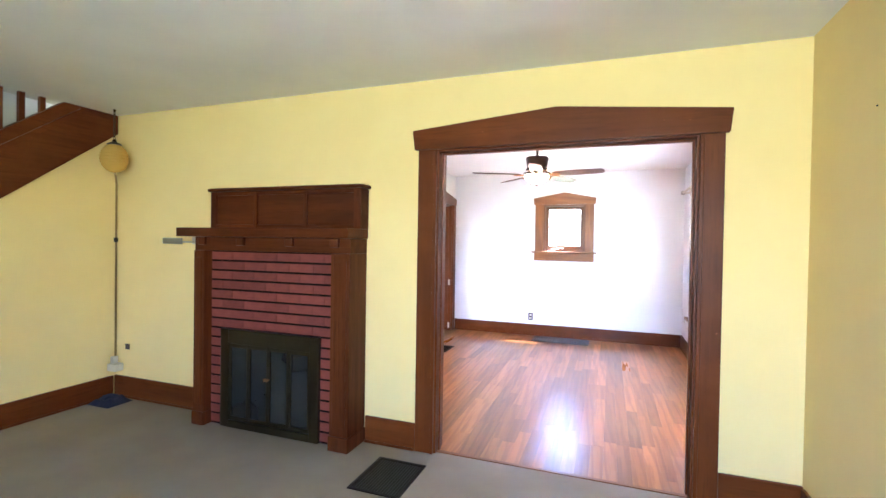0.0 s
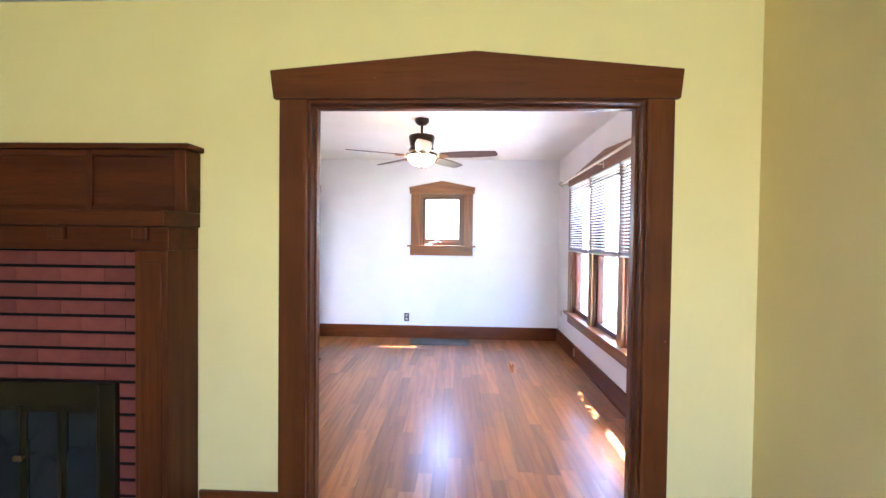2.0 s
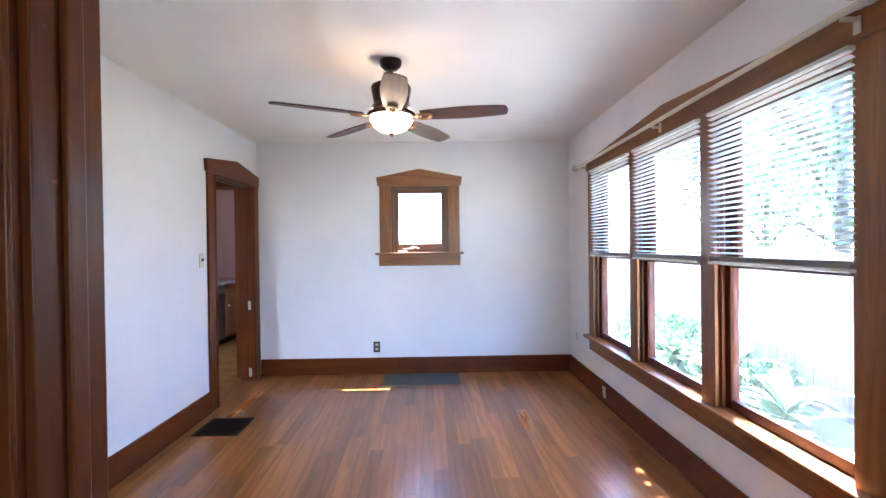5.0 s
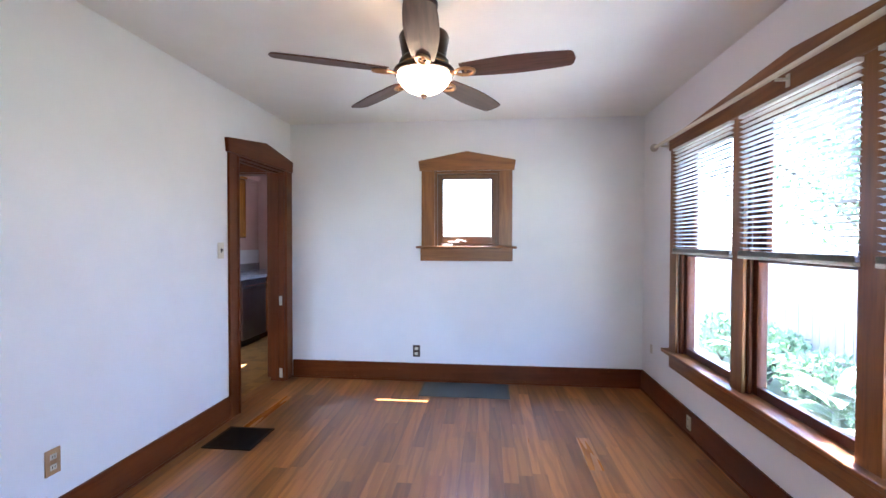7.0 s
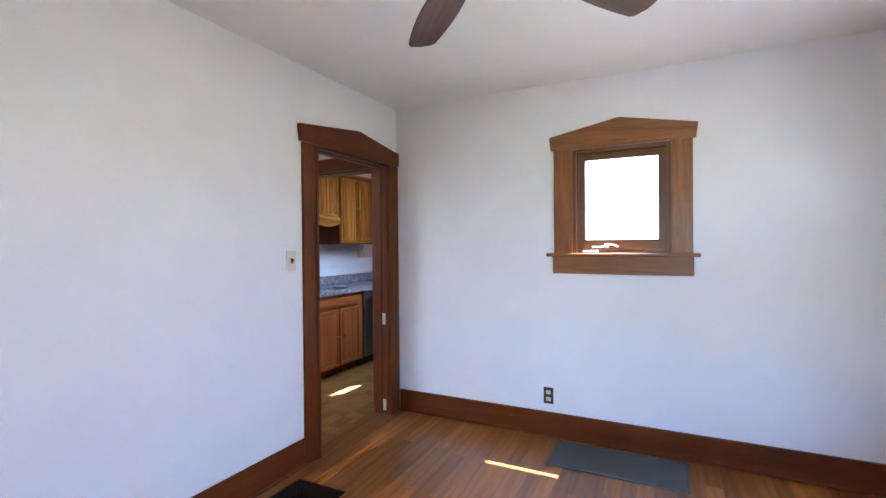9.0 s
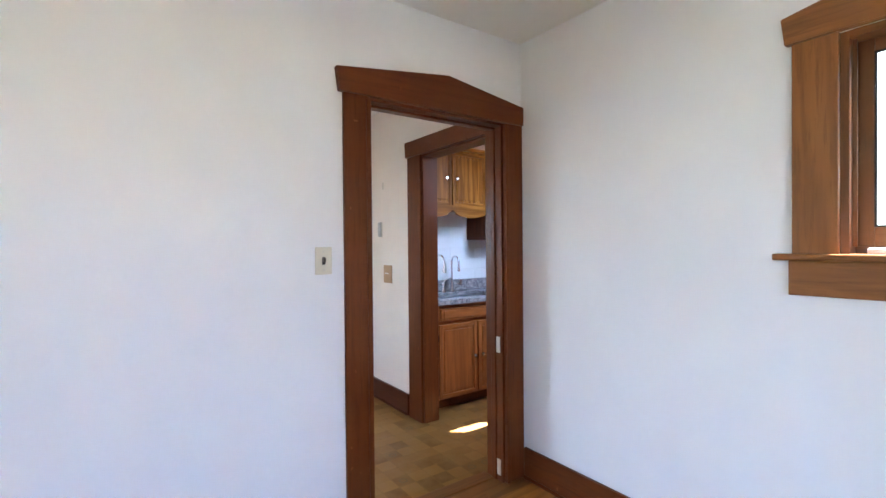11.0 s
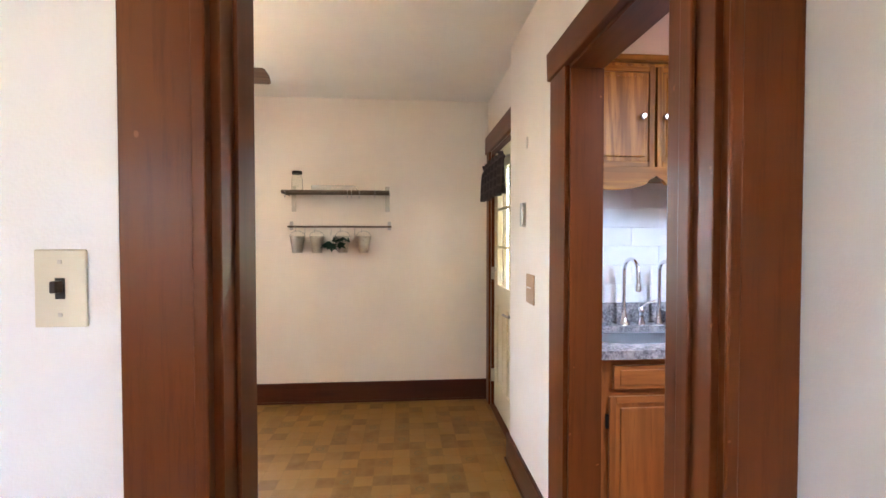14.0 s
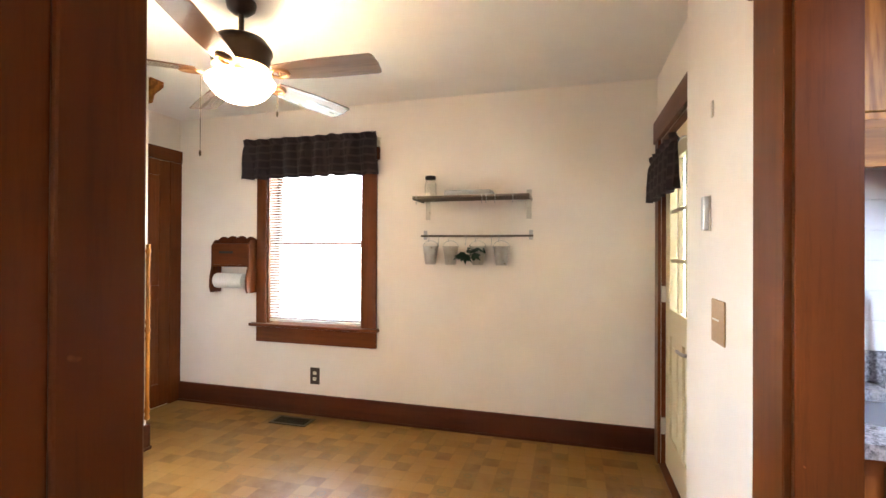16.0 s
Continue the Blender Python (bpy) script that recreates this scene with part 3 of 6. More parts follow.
baseboard("baseboard_nook_east", "x", -2.352, -1, [(3.70, 5.85)], 0.168, DIM_Y)
baseboard("baseboard_nook_south", "y", 3.665, 1, [(-4.44, -2.37)], 0.168, DIM_X)
baseboard("baseboard_nook_return", "x", -4.42, -1, [(3.022, 3.685)], 0.168, DIM_Y)

# ---- windows ----


def gable_header(axis, face, out, u0, u1, z0, z1, um, zp, thick=0.028, over=0.03):
    bm = bmesh.new()
    lo, hi = sorted((face, face + out * thick))
    prism(bm, [(u0 - over * 0.6, z0), (u1 + over * 0.6, z0), (u1 + over, z1), (um, zp), (u0 - over, z1)], lo, hi, axis)
    bmesh.ops.bevel(bm, geom=bm.edges[:], offset=0.003, segments=2, affect="EDGES")
    return bm


def sash(parent, axis, face, out, u0, u1, z0, z1, d, mats, stile=0.045, rail=0.05):
    """A glazed sash, its middle d behind the face."""
    mz, mh = mats
    f = part("sash", boxed(ubox(axis, face, out, u0, u0 + stile, d - 0.017, d + 0.017, z0, z1), ubox(axis, face, out, u1 - stile, u1, d - 0.017, d + 0.017, z0, z1), bevel=0.003), mz, parent)
    bm = boxed(ubox(axis, face, out, u0 + stile, u1 - stile, d - 0.016, d + 0.016, z0, z0 + rail), ubox(axis, face, out, u0 + stile, u1 - stile, d - 0.016, d + 0.016, z1 - rail * 0.7, z1), bevel=0.003)
    part("rail", bm, mh, f)
    pane = part("pane", boxed(ubox(axis, face, out, u0 + stile - 0.004, u1 - stile + 0.004, d - 0.002, d + 0.002, z0 + rail - 0.004, z1 - rail * 0.7 + 0.004)), GLASS, f, "clear window glass")
    pane.visible_shadow = False
    return f


east = thing("window_1", "triple sash window in amber stained trim with a peaked header", "window", kind="structure")
W0, W1, WZ0, WZ1 = TRIPLE
units = [(3.53, 4.327), (4.447, 5.243), (5.363, 6.16)]
for a, b in ((3.41, 3.532), (4.325, 4.449), (5.241, 5.365), (6.158, 6.28)):
    bm = boxed(ubox("x", EAST, -1, a, b, 0.0, 0.020, WZ0 + 0.02, WZ1), bevel=0.003)
    part("casing", bm, TAN_Z, east)
part("header", gable_header("x", EAST, -1, 3.41, 6.28, WZ1, 2.155, 4.845, 2.255), TAN_Y, east)
part("stool", boxed((1.105, 1.30, 3.36, 6.33, 0.495, 0.522), bevel=0.006), TAN_Y, east, "worn window stool with pale scuffed edge")
part("apron", boxed((1.150, 1.17, 3.41, 6.28, 0.385, 0.495), bevel=0.003), TAN_Y, east)
part("head_jamb", boxed((1.172, 1.318, 3.53, 6.16, 2.04, 2.062)), TAN_Y, east)
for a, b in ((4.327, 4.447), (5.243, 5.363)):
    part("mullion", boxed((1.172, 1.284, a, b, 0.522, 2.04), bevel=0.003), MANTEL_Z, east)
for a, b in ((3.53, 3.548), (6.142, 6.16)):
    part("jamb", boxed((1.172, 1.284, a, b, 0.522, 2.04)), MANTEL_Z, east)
for a, b in units:
    lo, hi = a + 0.018 * (a < 3.6), b - 0.018 * (b > 6.1)
    for s in (lo, hi - 0.014):
        part("stop", boxed((1.180, 1.198, s, s + 0.014, 0.522, 2.04), bevel=0.002), OAK_Z, east)
    sash(east, "x", EAST, -1, lo, hi, 0.524, 1.285, -0.052, (MANTEL_Z, DIM_Y))
    sash(east, "x", EAST, -1, lo, hi, 1.25, 2.04, -0.092, (MANTEL_Z, DIM_Y))
    part("sash_lock", boxed((1.190, 1.205, (lo + hi) / 2 - 0.03, (lo + hi) / 2 + 0.03, 1.286, 1.300), bevel=0.003), BRASS_DARK, east)

north = thing("window_2", "small casement window in amber stained trim with a peaked header", "window", kind="structure")
for a, b in ((-0.895, -0.768), (-0.152, -0.030)):
    part("casing", boxed((a, b, 6.935, DIN_N, 1.31, 2.03), bevel=0.003), TAN_Z, north)
part("header", gable_header("y", DIN_N, -1, -0.895, -0.030, 2.03, 2.125, -0.462, 2.214), TAN_X, north)
part("stool", boxed((-0.945, 0.012, 6.905, 7.02, 1.288, 1.311), bevel=0.006), TAN_X, north)
part("apron", boxed((-0.905, -0.025, 6.936, DIN_N, 1.168, 1.288), bevel=0.003), TAN_X, north)
for a, b in ((-0.77, -0.745), (-0.175, -0.15)):
    part("jamb", boxed((a, b, 6.957, 7.098, 1.31, 2.03), bevel=0.002), SASH_Z, north)
part("head_jamb", boxed((-0.745, -0.175, 6.957, 7.098, 2.005, 2.03)), SASH_X, north)
part("sill", boxed((-0.745, -0.175, 7.02, 7.098, 1.31, 1.335)), SASH_X, north)
s2 = sash(north, "y", DIN_N, -1, -0.745, -0.175, 1.335, 2.005, -0.085, (SASH_Z, SASH_X), 0.046, 0.062)
for u0, u1, z0, z1 in ((-0.699, -0.692, 1.397, 1.962), (-0.228, -0.221, 1.397, 1.962), (-0.692, -0.228, 1.397, 1.404), (-0.692, -0.228, 1.955, 1.962)):
    part("gasket", boxed((u0, u1, 7.021, 7.029, z0, z1)), BLACK, s2, "thin dark glazing gasket")
for a, b in ((-0.745, -0.733), (-0.187, -0.175)):
    part("stop", boxed((a, b, 6.985, 6.997, 1.335, 2.005), bevel=0.002), SASH_Z, north)
bm = boxed((-0.575, -0.535, 6.975, 6.993, 1.345, 1.362), bevel=0.004)
tube(bm, [(-0.555, 6.98, 1.362), (-0.555, 6.965, 1.372), (-0.50, 6.955, 1.366), (-0.47, 6.955, 1.352)], 0.006)
tube(bm, [(-0.64, 6.985, 1.352), (-0.575, 6.985, 1.352)], 0.006)
part("crank", bm, SCREW, north, "white metal crank handle")
part("latch", boxed((-0.70, -0.60, 6.94, 6.985, 1.3115, 1.330), bevel=0.004), SCREW, north, "white metal bar lying on the stool")

nook_window = thing("window_3", "sash window in dark stained trim behind a white blind", "window", kind="structure")
for a, b in ((3.846, 3.937), (4.823, 4.947)):
    part("casing", boxed((NOOK_W, -5.300, a, b, 0.73, 2.06), bevel=0.003), OAK_Z, nook_window)
part("header", boxed((NOOK_W, -5.292, 3.825, 4.968, 2.06, 2.16), bevel=0.003), OAK_Y, nook_window)
part("stool", boxed((-5.46, -5.265, 3.795, 4.968, 0.705, 0.730), bevel=0.006), OAK_Y, nook_window)
part("apron", boxed((NOOK_W, -5.300, 3.846, 4.947, 0.575, 0.705), bevel=0.003), OAK_Y, nook_window)
for a, b in ((3.935, 3.953), (4.807, 4.825)):
    part("jamb", boxed((-5.468, -5.322, a, b, 0.73, 2.06)), OAK_Z, nook_window)
for z0, z1, d in ((0.732, 1.41, -0.100), (1.38, 2.058, -0.134)):
    sash(nook_window, "x", NOOK_W, 1, 3.953, 4.807, z0, z1, d, (OAK_Z, OAK_Y))

# ---- blinds ----


def slat_mesh(name, wide, depth, tilt, cloth):
    """One thin curved slat along y, centred at the origin."""
    bm = bmesh.new()
    n = 4
    c, s = math.cos(tilt), math.sin(tilt)
    rows = []
    for k in range(n + 1):
        u = (k / n - 0.5) * depth
        w = 0.0025 * (1 - (2 * k / n - 1) ** 2)
        rows.append([bm.verts.new((u * c - w * s, e * wide / 2, u * s + w * c)) for e in (-1, 1)])
    for p, q in zip(rows, rows[1:]):
        bm.faces.new((p[0], p[1], q[1], q[0]))
    bmesh.ops.solidify(bm, geom=bm.faces[:], thickness=0.0008)
    me = bpy.data.meshes.new(name)
    bm.to_mesh(me)
    bm.free()
    me.materials.append(cloth)
    return me


def window_blind(label, x, y0, y1, top, bottom, tilt, group, pitch=0.0225, spare=8, cloth=None):
    cloth = cloth or BLIND
    t = thing("window_blind", label, "blind", (x, (y0 + y1) / 2, bottom), group)
    part("headrail", boxed((x - 0.016, x + 0.016, y0, y1, top - 0.018, top), bevel=0.003), cloth, t)
    stack = spare * 0.003
    part("bottom_rail", boxed((x - 0.014, x + 0.014, y0, y1, bottom, bottom + 0.016), bevel=0.004), cloth, t)
    me = slat_mesh("slat", y1 - y0, 0.026, tilt, cloth)
    flat = slat_mesh("slat", y1 - y0, 0.026, 0.0, cloth)
    for k in range(spare):
        ob = new("slat", flat)
        ob.location = (x, (y0 + y1) / 2, bottom + 0.018 + 0.003 * k)
        ob.parent, ob.matrix_parent_inverse = t, t.matrix_world.inverted()
    z = bottom + 0.018 + stack + pitch * 0.6
    while z < top - 0.020:
        ob = new("slat", me)
        ob.location = (x, (y0 + y1) / 2, z)
        ob.parent, ob.matrix_parent_inverse = t, t.matrix_world.inverted()
        z += pitch
    for y in (y0 + 0.10, (y0 + y1) / 2, y1 - 0.10):
        bm = bmesh.new()
        for dx in (-0.0135, 0.0135):
            tube(bm, [(x + dx, y, bottom + 0.01), (x + dx, y, top - 0.02)], 0.0008, 4)
        part("ladder_cord", bm, cloth, t)
    return t


for a, b in units:
    window_blind("raised white mini blind with open slats over a sash", 1.138, a - 0.012, b + 0.012, 2.052, 1.268, -0.32, "dining window blinds", 0.0275)
window_blind("lowered white mini blind with nearly closed slats", -5.345, 3.957, 4.803, 2.045, 0.745, -0.42, "", 0.0225, 2, DENSE_BLIND)

rod = thing("curtain_rod", "cream painted curtain rod with ornate end bracket on window trim", "curtain rod", (1.09, 5.0, 2.15))
bm = bmesh.new()
tube(bm, [(1.085, 3.42, 2.150), (1.085, 6.43, 2.118)], 0.013, 12)
part("pole", bm, PLASTIC, rod, smooth=True)
for y in (6.43,):
    bm = bmesh.new()
    lathe(bm, [(0, -0.035), (0.014, -0.03), (0.024, -0.012), (0.026, 0.0), (0.022, 0.016), (0.010, 0.026), (0, 0.03)], 12)
    bmesh.ops.transform(bm, verts=bm.verts[:], matrix=Matrix.Translation((1.085, y + 0.02, 2.118)) @ Matrix.Scale(1.25, 4) @ Matrix.Rotation(radians(90), 4, "X"))
    part("finial", bm, SILVER, rod, smooth=True)
for y in (6.30, 4.86, 3.50):
    part("bracket", boxed((1.085, 1.142, y - 0.010, y + 0.010, 2.136 - 0.0106 * (y - 3.42) - 0.012, 2.136 - 0.0106 * (y - 3.42)), (1.136, 1.1415, y - 0.014, y + 0.014, 2.08, 2.14), bevel=0.002), PLASTIC, rod)
rng = random.Random(4)
for k in range(12):
    low = k < 8
    m = Matrix.LocRotScale((1.085 + rng.uniform(-0.012, 0.02), 3.45 + rng.uniform(-0.05, 0.05) * (1 if low else 0.45), (2.150 if low else 2.185) + rng.uniform(-0.012, 0.014)), Euler((rng.uniform(-0.6, 0.6), rng.uniform(-0.6, 0.6), 0)), (1.0, 1.25, 0.55))
    bm = bmesh.new()
    bmesh.ops.create_icosphere(bm, subdivisions=2, radius=rng.uniform(0.011, 0.019), matrix=m)
    part("petal", bm, SCREW, rod, smooth=True)

# ---- plates on walls ----


def wall_plate(name, label, axis, face, out, u, z, plate, insert=None, wide=0.075, high=0.118, kind_="outlet"):
    t = thing(name, label, "switch" if "switch" in name else "outlet", (face, u, z) if axis == "x" else (u, face, z))
    part("plate", boxed(ubox(axis, face, out, u - wide / 2, u + wide / 2, 0, 0.006, z - high / 2, z + high / 2), bevel=0.002), plate, t)
    if kind_ == "outlet":
        for dz in (-0.024, 0.024):
            r = part("receptacle", boxed(ubox(axis, face, out, u - 0.016, u + 0.016, 0.005, 0.0085, z + dz - 0.013, z + dz + 0.013), bevel=0.002), insert, t)
            for du in (-0.006, 0.006):
                part("slot", boxed(ubox(axis, face, out, u + du - 0.0015, u + du + 0.0015, 0.0084, 0.009, z + dz - 0.005, z + dz + 0.006)), BLACK, r)
    elif kind_ == "switch":
        part("slot", boxed(ubox(axis, face, out, u - 0.007, u + 0.007, 0.0055, 0.0068, z - 0.016, z + 0.016)), BLACK, t)
        part("toggle", boxed(ubox(axis, face, out, u - 0.005, u + 0.005, 0.0068, 0.022, z - 0.006, z + 0.012), bevel=0.002), insert, t)
        for dz in (-0.040, 0.040):
            part("screw", boxed(ubox(axis, face, out, u - 0.003, u + 0.003, 0.006, 0.0075, z + dz - 0.003, z + dz + 0.003), bevel=0.001), SCREW, t)
    return t


wall_plate("light_switch", "ivory switch plate with a dark toggle on white wall", "x", DIN_W, 1, 5.757, 1.287, PLASTIC, BROWN_PLATE, 0.074, 0.118, "switch")
wall_plate("outlet", "ivory double outlet low on white wall", "x", DIN_W, 1, 4.437, 0.353, TAN_PLATE, PLASTIC)
wall_plate("outlet", "brown double outlet low on white wall", "y", DIN_N, -1, -0.945, 0.290, BROWN_PLATE, PLASTIC, 0.07, 0.115)
wall_plate("outlet", "ivory outlet set into the dark baseboard", "x", EAST - 0.0195, -1, 5.90, 0.095, PLASTIC, PLASTIC, 0.065, 0.095)
wall_plate("phone_jack", "small grey wall jack on white wall", "x", EAST, -1, 6.72, 0.42, SCREW, None, 0.045, 0.075, "blank")
wall_plate("outlet", "brown double outlet low on off-white wall", "x", NOOK_W, 1, 4.402, 0.318, BROWN_PLATE, PLASTIC, 0.085, 0.135)
blank = wall_plate("switch_plate", "tan wooden switch plate with a pale strip on wall column", "y", 6.91, -1, -3.755, 1.105, TAN_PLATE, None, 0.142, 0.150, "blank")
part("strip", boxed((-3.805, -3.735, 6.9020, 6.9035, 1.108, 1.114)), PAPER, blank, "pale strip")
thermo = wall_plate("thermostat_switch", "narrow grey door chime box on wall column", "y", 6.91, -1, -3.875, 1.487, SCREW, None, 0.045, 0.13, "blank")
part("cover", boxed((-3.895, -3.858, 6.886, 6.904, 1.425, 1.55), bevel=0.004), STEEL, thermo)
wall_plate("hook_plate", "tiny pale metal hook plate on wall", "y", 6.91, -1, -3.83, 1.86, SCREW, None, 0.02, 0.06, "blank")
wall_plate("outlet", "small dark outlet with plug on yellow wall", "y", LIV_N, -1, -3.82, 0.45, BROWN_PLATE, PLASTIC, 0.05, 0.05, "blank")

# ---- floor registers ----


def register(label, x0, x1, y0, y1, frame_mat, slat_mat, along="x", count=14, edge=0.022, z=0.0):
    t = thing("floor_vent", label, "floor vent", ((x0 + x1) / 2, (y0 + y1) / 2, z))
    h = z + 0.007
    part("backing", boxed((x0 + 0.006, x1 - 0.006, y0 + 0.006, y1 - 0.006, z, z + 0.002)), BLACK, t)
    part("frame", boxed((x0, x1, y0, y0 + edge, z, h), (x0, x1, y1 - edge, y1, z, h), (x0, x0 + edge, y0 + edge, y1 - edge, z, h), (x1 - edge, x1, y0 + edge, y1 - edge, z, h), bevel=0.002), frame_mat, t)
    for k in range(count):
        if along == "x":
            c = y0 + edge + (k + 0.5) * (y1 - y0 - 2 * edge) / count
            s = (x0 + edge, x1 - edge, c - 0.0035, c + 0.0035, z + 0.002, h - 0.001)
        else:
            c = x0 + edge + (k + 0.5) * (x1 - x0 - 2 * edge) / count
            s = (c - 0.0035, c + 0.0035, y0 + edge, y1 - edge, z + 0.002, h - 0.001)
        part("slat", boxed(s), slat_mat, t)


register("dark metal floor register in beige carpet", -1.19, -0.862, 2.035, 2.445, SMOKED, SMOKED, "y", 16)
register("black metal floor register in oak floor", -2.115, -1.775, 5.36, 5.705, SMOKED, SMOKED, "x", 18)
register("wide grey metal return grille in oak floor", -0.860, -0.060, 6.515, 6.90, GREY_METAL, GREY_METAL, "x", 34, 0.02)
register("small bronze floor register in tan vinyl", -5.22, -5.06, 4.15, 4.47, BROWN_PLATE, SMOKED, "y", 12, 0.025)

# ---- ceiling fans ----


def blade_mesh(name, r0, r1, w0, w1, material, square):
    """A fan blade along +x with rounded tip, 7 mm thick."""
    bm = bmesh.new()
    edge = []
    corner = 0.028 if not square else 0.02
    n = 16
    for k in range(n + 1):
        f = k / n
        x = r0 + (r1 - corner - r0) * f
        w = w0 + (w1 - w0) * math.sin(min(1, f * 1.7) * math.pi / 2)
        if not square:
            w -= 0.032 * max(0, (f - 0.5) / 0.5) ** 2
        edge.append((x, w / 2))
    last = edge[-1][1]
    for k in range(1, 7):
        a = math.pi / 2 * k / 6
        edge.append((r1 - corner + corner * math.sin(a), last - corner * (1 - math.cos(a))))
    edge.append((r1 + 0.006, 0.0))
    outline = [(x, -w) for x, w in edge] + [(x, w) for x, w in reversed(edge[:-1])]
    prism(bm, outline, -0.0035, 0.0035, "z")
    bmesh.ops.bevel(bm, geom=bm.edges[:], offset=0.0015, segments=1, affect="EDGES")
    me = bpy.data.meshes.new(name)
    bm.to_mesh(me)
    bm.free()
    me.materials.append(material)
    return me


def ceiling_fan(label, at, blade_z, angles, reach, blade_mat, bowl_mat, rim, square, motor_r, housing, chains, watts, drop):
    """A five-bladed fan hung from the ceiling, with a bowl light."""
    x, y = at
    t = thing("ceiling_fan", label, "ceiling fan", (x, y, H))
    bm = bmesh.new()
    lathe(bm, [(0, 0), (0.066, 0), (0.068, -0.012), (0.062, -0.035), (0.040, -0.055), (0.022, -0.062), (0, -0.062)], 28, (x, y, H))
    part("canopy", bm, BRONZE, t, smooth=True)
    bm = bmesh.new()
    tube(bm, [(x, y, H - 0.05), (x, y, blade_z + 0.12)], 0.013, 14)
    lathe(bm, [(0.026, 0), (0.030, 0.012), (0.024, 0.03), (0.013, 0.036)], 18, (x, y, blade_z + 0.13))
    part("downrod", bm, BRONZE, t, smooth=True)
    bm = bmesh.new()
    lathe(bm, [(r * motor_r, h) for r, h in housing], 36, (x, y, blade_z))
    part("motor_housing", bm, BRONZE, t, smooth=True)
    bm = bmesh.new()
    lathe(bm, [(0.02, -0.004), (motor_r * 0.92, -0.004), (motor_r * 0.90, -0.008), (motor_r * 0.62, -0.012), (motor_r * 0.55, -0.018), (0.02, -0.018)], 36, (x, y, blade_z))
    part("switch_collar", bm, COPPER, t, smooth=True)
    me = blade_mesh("blade", 0.185, reach, 0.105, 0.145, blade_mat, square)
    iron = bmesh.new()
    prism(iron, [(0.06, -0.024), (0.11, -0.014), (0.165, -0.017), (0.165, 0.017), (0.11, 0.014), (0.06, 0.024)], -0.015, -0.007, "z")
    bmesh.ops.bevel(iron, geom=iron.edges[:], offset=0.002, segments=1, affect="EDGES")
    ring = [(0.205 + 0.044 * math.cos(math.tau * k / 20), 0.029 * math.sin(math.tau * k / 20), -0.011) for k in range(21)]
    tube(iron, ring, 0.008, 8)
    for k in range(3):
        bmesh.ops.create_icosphere(iron, subdivisions=1, radius=0.007, matrix=Matrix.Translation((0.165 + 0.042 * k, 0.0, -0.009)))
    iron_me = bpy.data.meshes.new("blade_iron")
    iron.to_mesh(iron_me)
    iron.free()
    iron_me.materials.append(COPPER)
    for a in angles:
        m = Matrix.Translation((x, y, blade_z - drop)) @ Matrix.Rotation(radians(a), 4, "Z") @ Matrix.Rotation(radians(-11), 4, "X")
        b = new("blade", me)
        b.matrix_world = m
        b.parent, b.matrix_parent_inverse = t, t.matrix_world.inverted()
        bpy.context.view_layer.update()
        i = new("blade_iron", iron_me)
        i.parent, i.matrix_parent_inverse = b, Matrix.Identity(4)
    r, zr, zb = rim
    bm = bmesh.new()
    lathe(bm, [(0.02, blade_z - 0.012), (0.052, blade_z - 0.012), (0.056, blade_z - 0.03), (0.050, zr + 0.012), (0.066, zr + 0.002), (0.02, zr + 0.002)], 28, (x, y, 0))
    part("light_neck", bm, COPPER, t, smooth=True)
    bm = bmesh.new()
    lathe(bm, [(r * 0.94, 0.006), (r * 1.02, 0.004), (r * 1.06, -0.006), (r * 1.03, -0.020), (r * 0.95, -0.022), (r * 0.94, 0.006)], 40, (x, y, zr))
    part("light_rim", bm, BRONZE if not square else bowl_mat, t, smooth=True)
    bm = bmesh.new()
    depth = zr - zb
    lathe(bm, [(r * 0.945 * math.cos(a), -(depth - 0.014) * math.sin(a)) for a in [radians(d) for d in range(0, 90, 8)]] + [(0, -(depth - 0.014))], 40, (x, y, zr - 0.014))
    part("glass_bowl", bm, bowl_mat, t, "lit frosted glass bowl", smooth=True)
    for k in range(3):
        a = math.tau * k / 3 + 0.5
        data = bpy.data.lights.new("bulb", "POINT")
        data.energy, data.color, data.shadow_soft_size = watts, (1.0, 0.62, 0.32), 0.012
        lamp = new("bulb", data)
        lamp.location = (x + 0.95 * r * math.cos(a), y + 0.95 * r * math.sin(a), zr + 0.010)
    if not square:
        bm = bmesh.new()
        lathe(bm, [(0, 0.006), (0.016, 0.004), (0.018, -0.003), (0.010, -0.009), (0.011, -0.015), (0, -0.021)], 16, (x, y, zb - 0.004))
        part("finial", bm, BRONZE, t, smooth=True)
    for dx, dy, z in chains:
        bm = bmesh.new()
        tube(bm, [(x + dx, y + dy, zr + 0.0), (x + dx, y + dy, z)], 0.0016, 6)
        lathe(bm, [(0, 0.0), (0.005, -0.004), (0.006, -0.018), (0.003, -0.028), (0, -0.028)], 10, (x + dx, y + dy, z))
        part("pull_chain", bm, BRASS_DARK, t)
    return t


ceiling_fan("five-blade walnut ceiling fan with a lit frosted bowl", (-0.555, 4.775), 2.215, (61, 133, 205, 277, 349), 0.70, BLADE_DARK, BOWL_WARM, (0.140, 2.186, 2.071), False, 0.122,
            [(0.2, 0.150), (0.95, 0.140), (1.0, 0.125), (0.90, 0.06), (0.86, 0.03), (0.98, 0.012), (1.0, 0.0), (0.2, -0.004)], [], 0.17, 0.045)
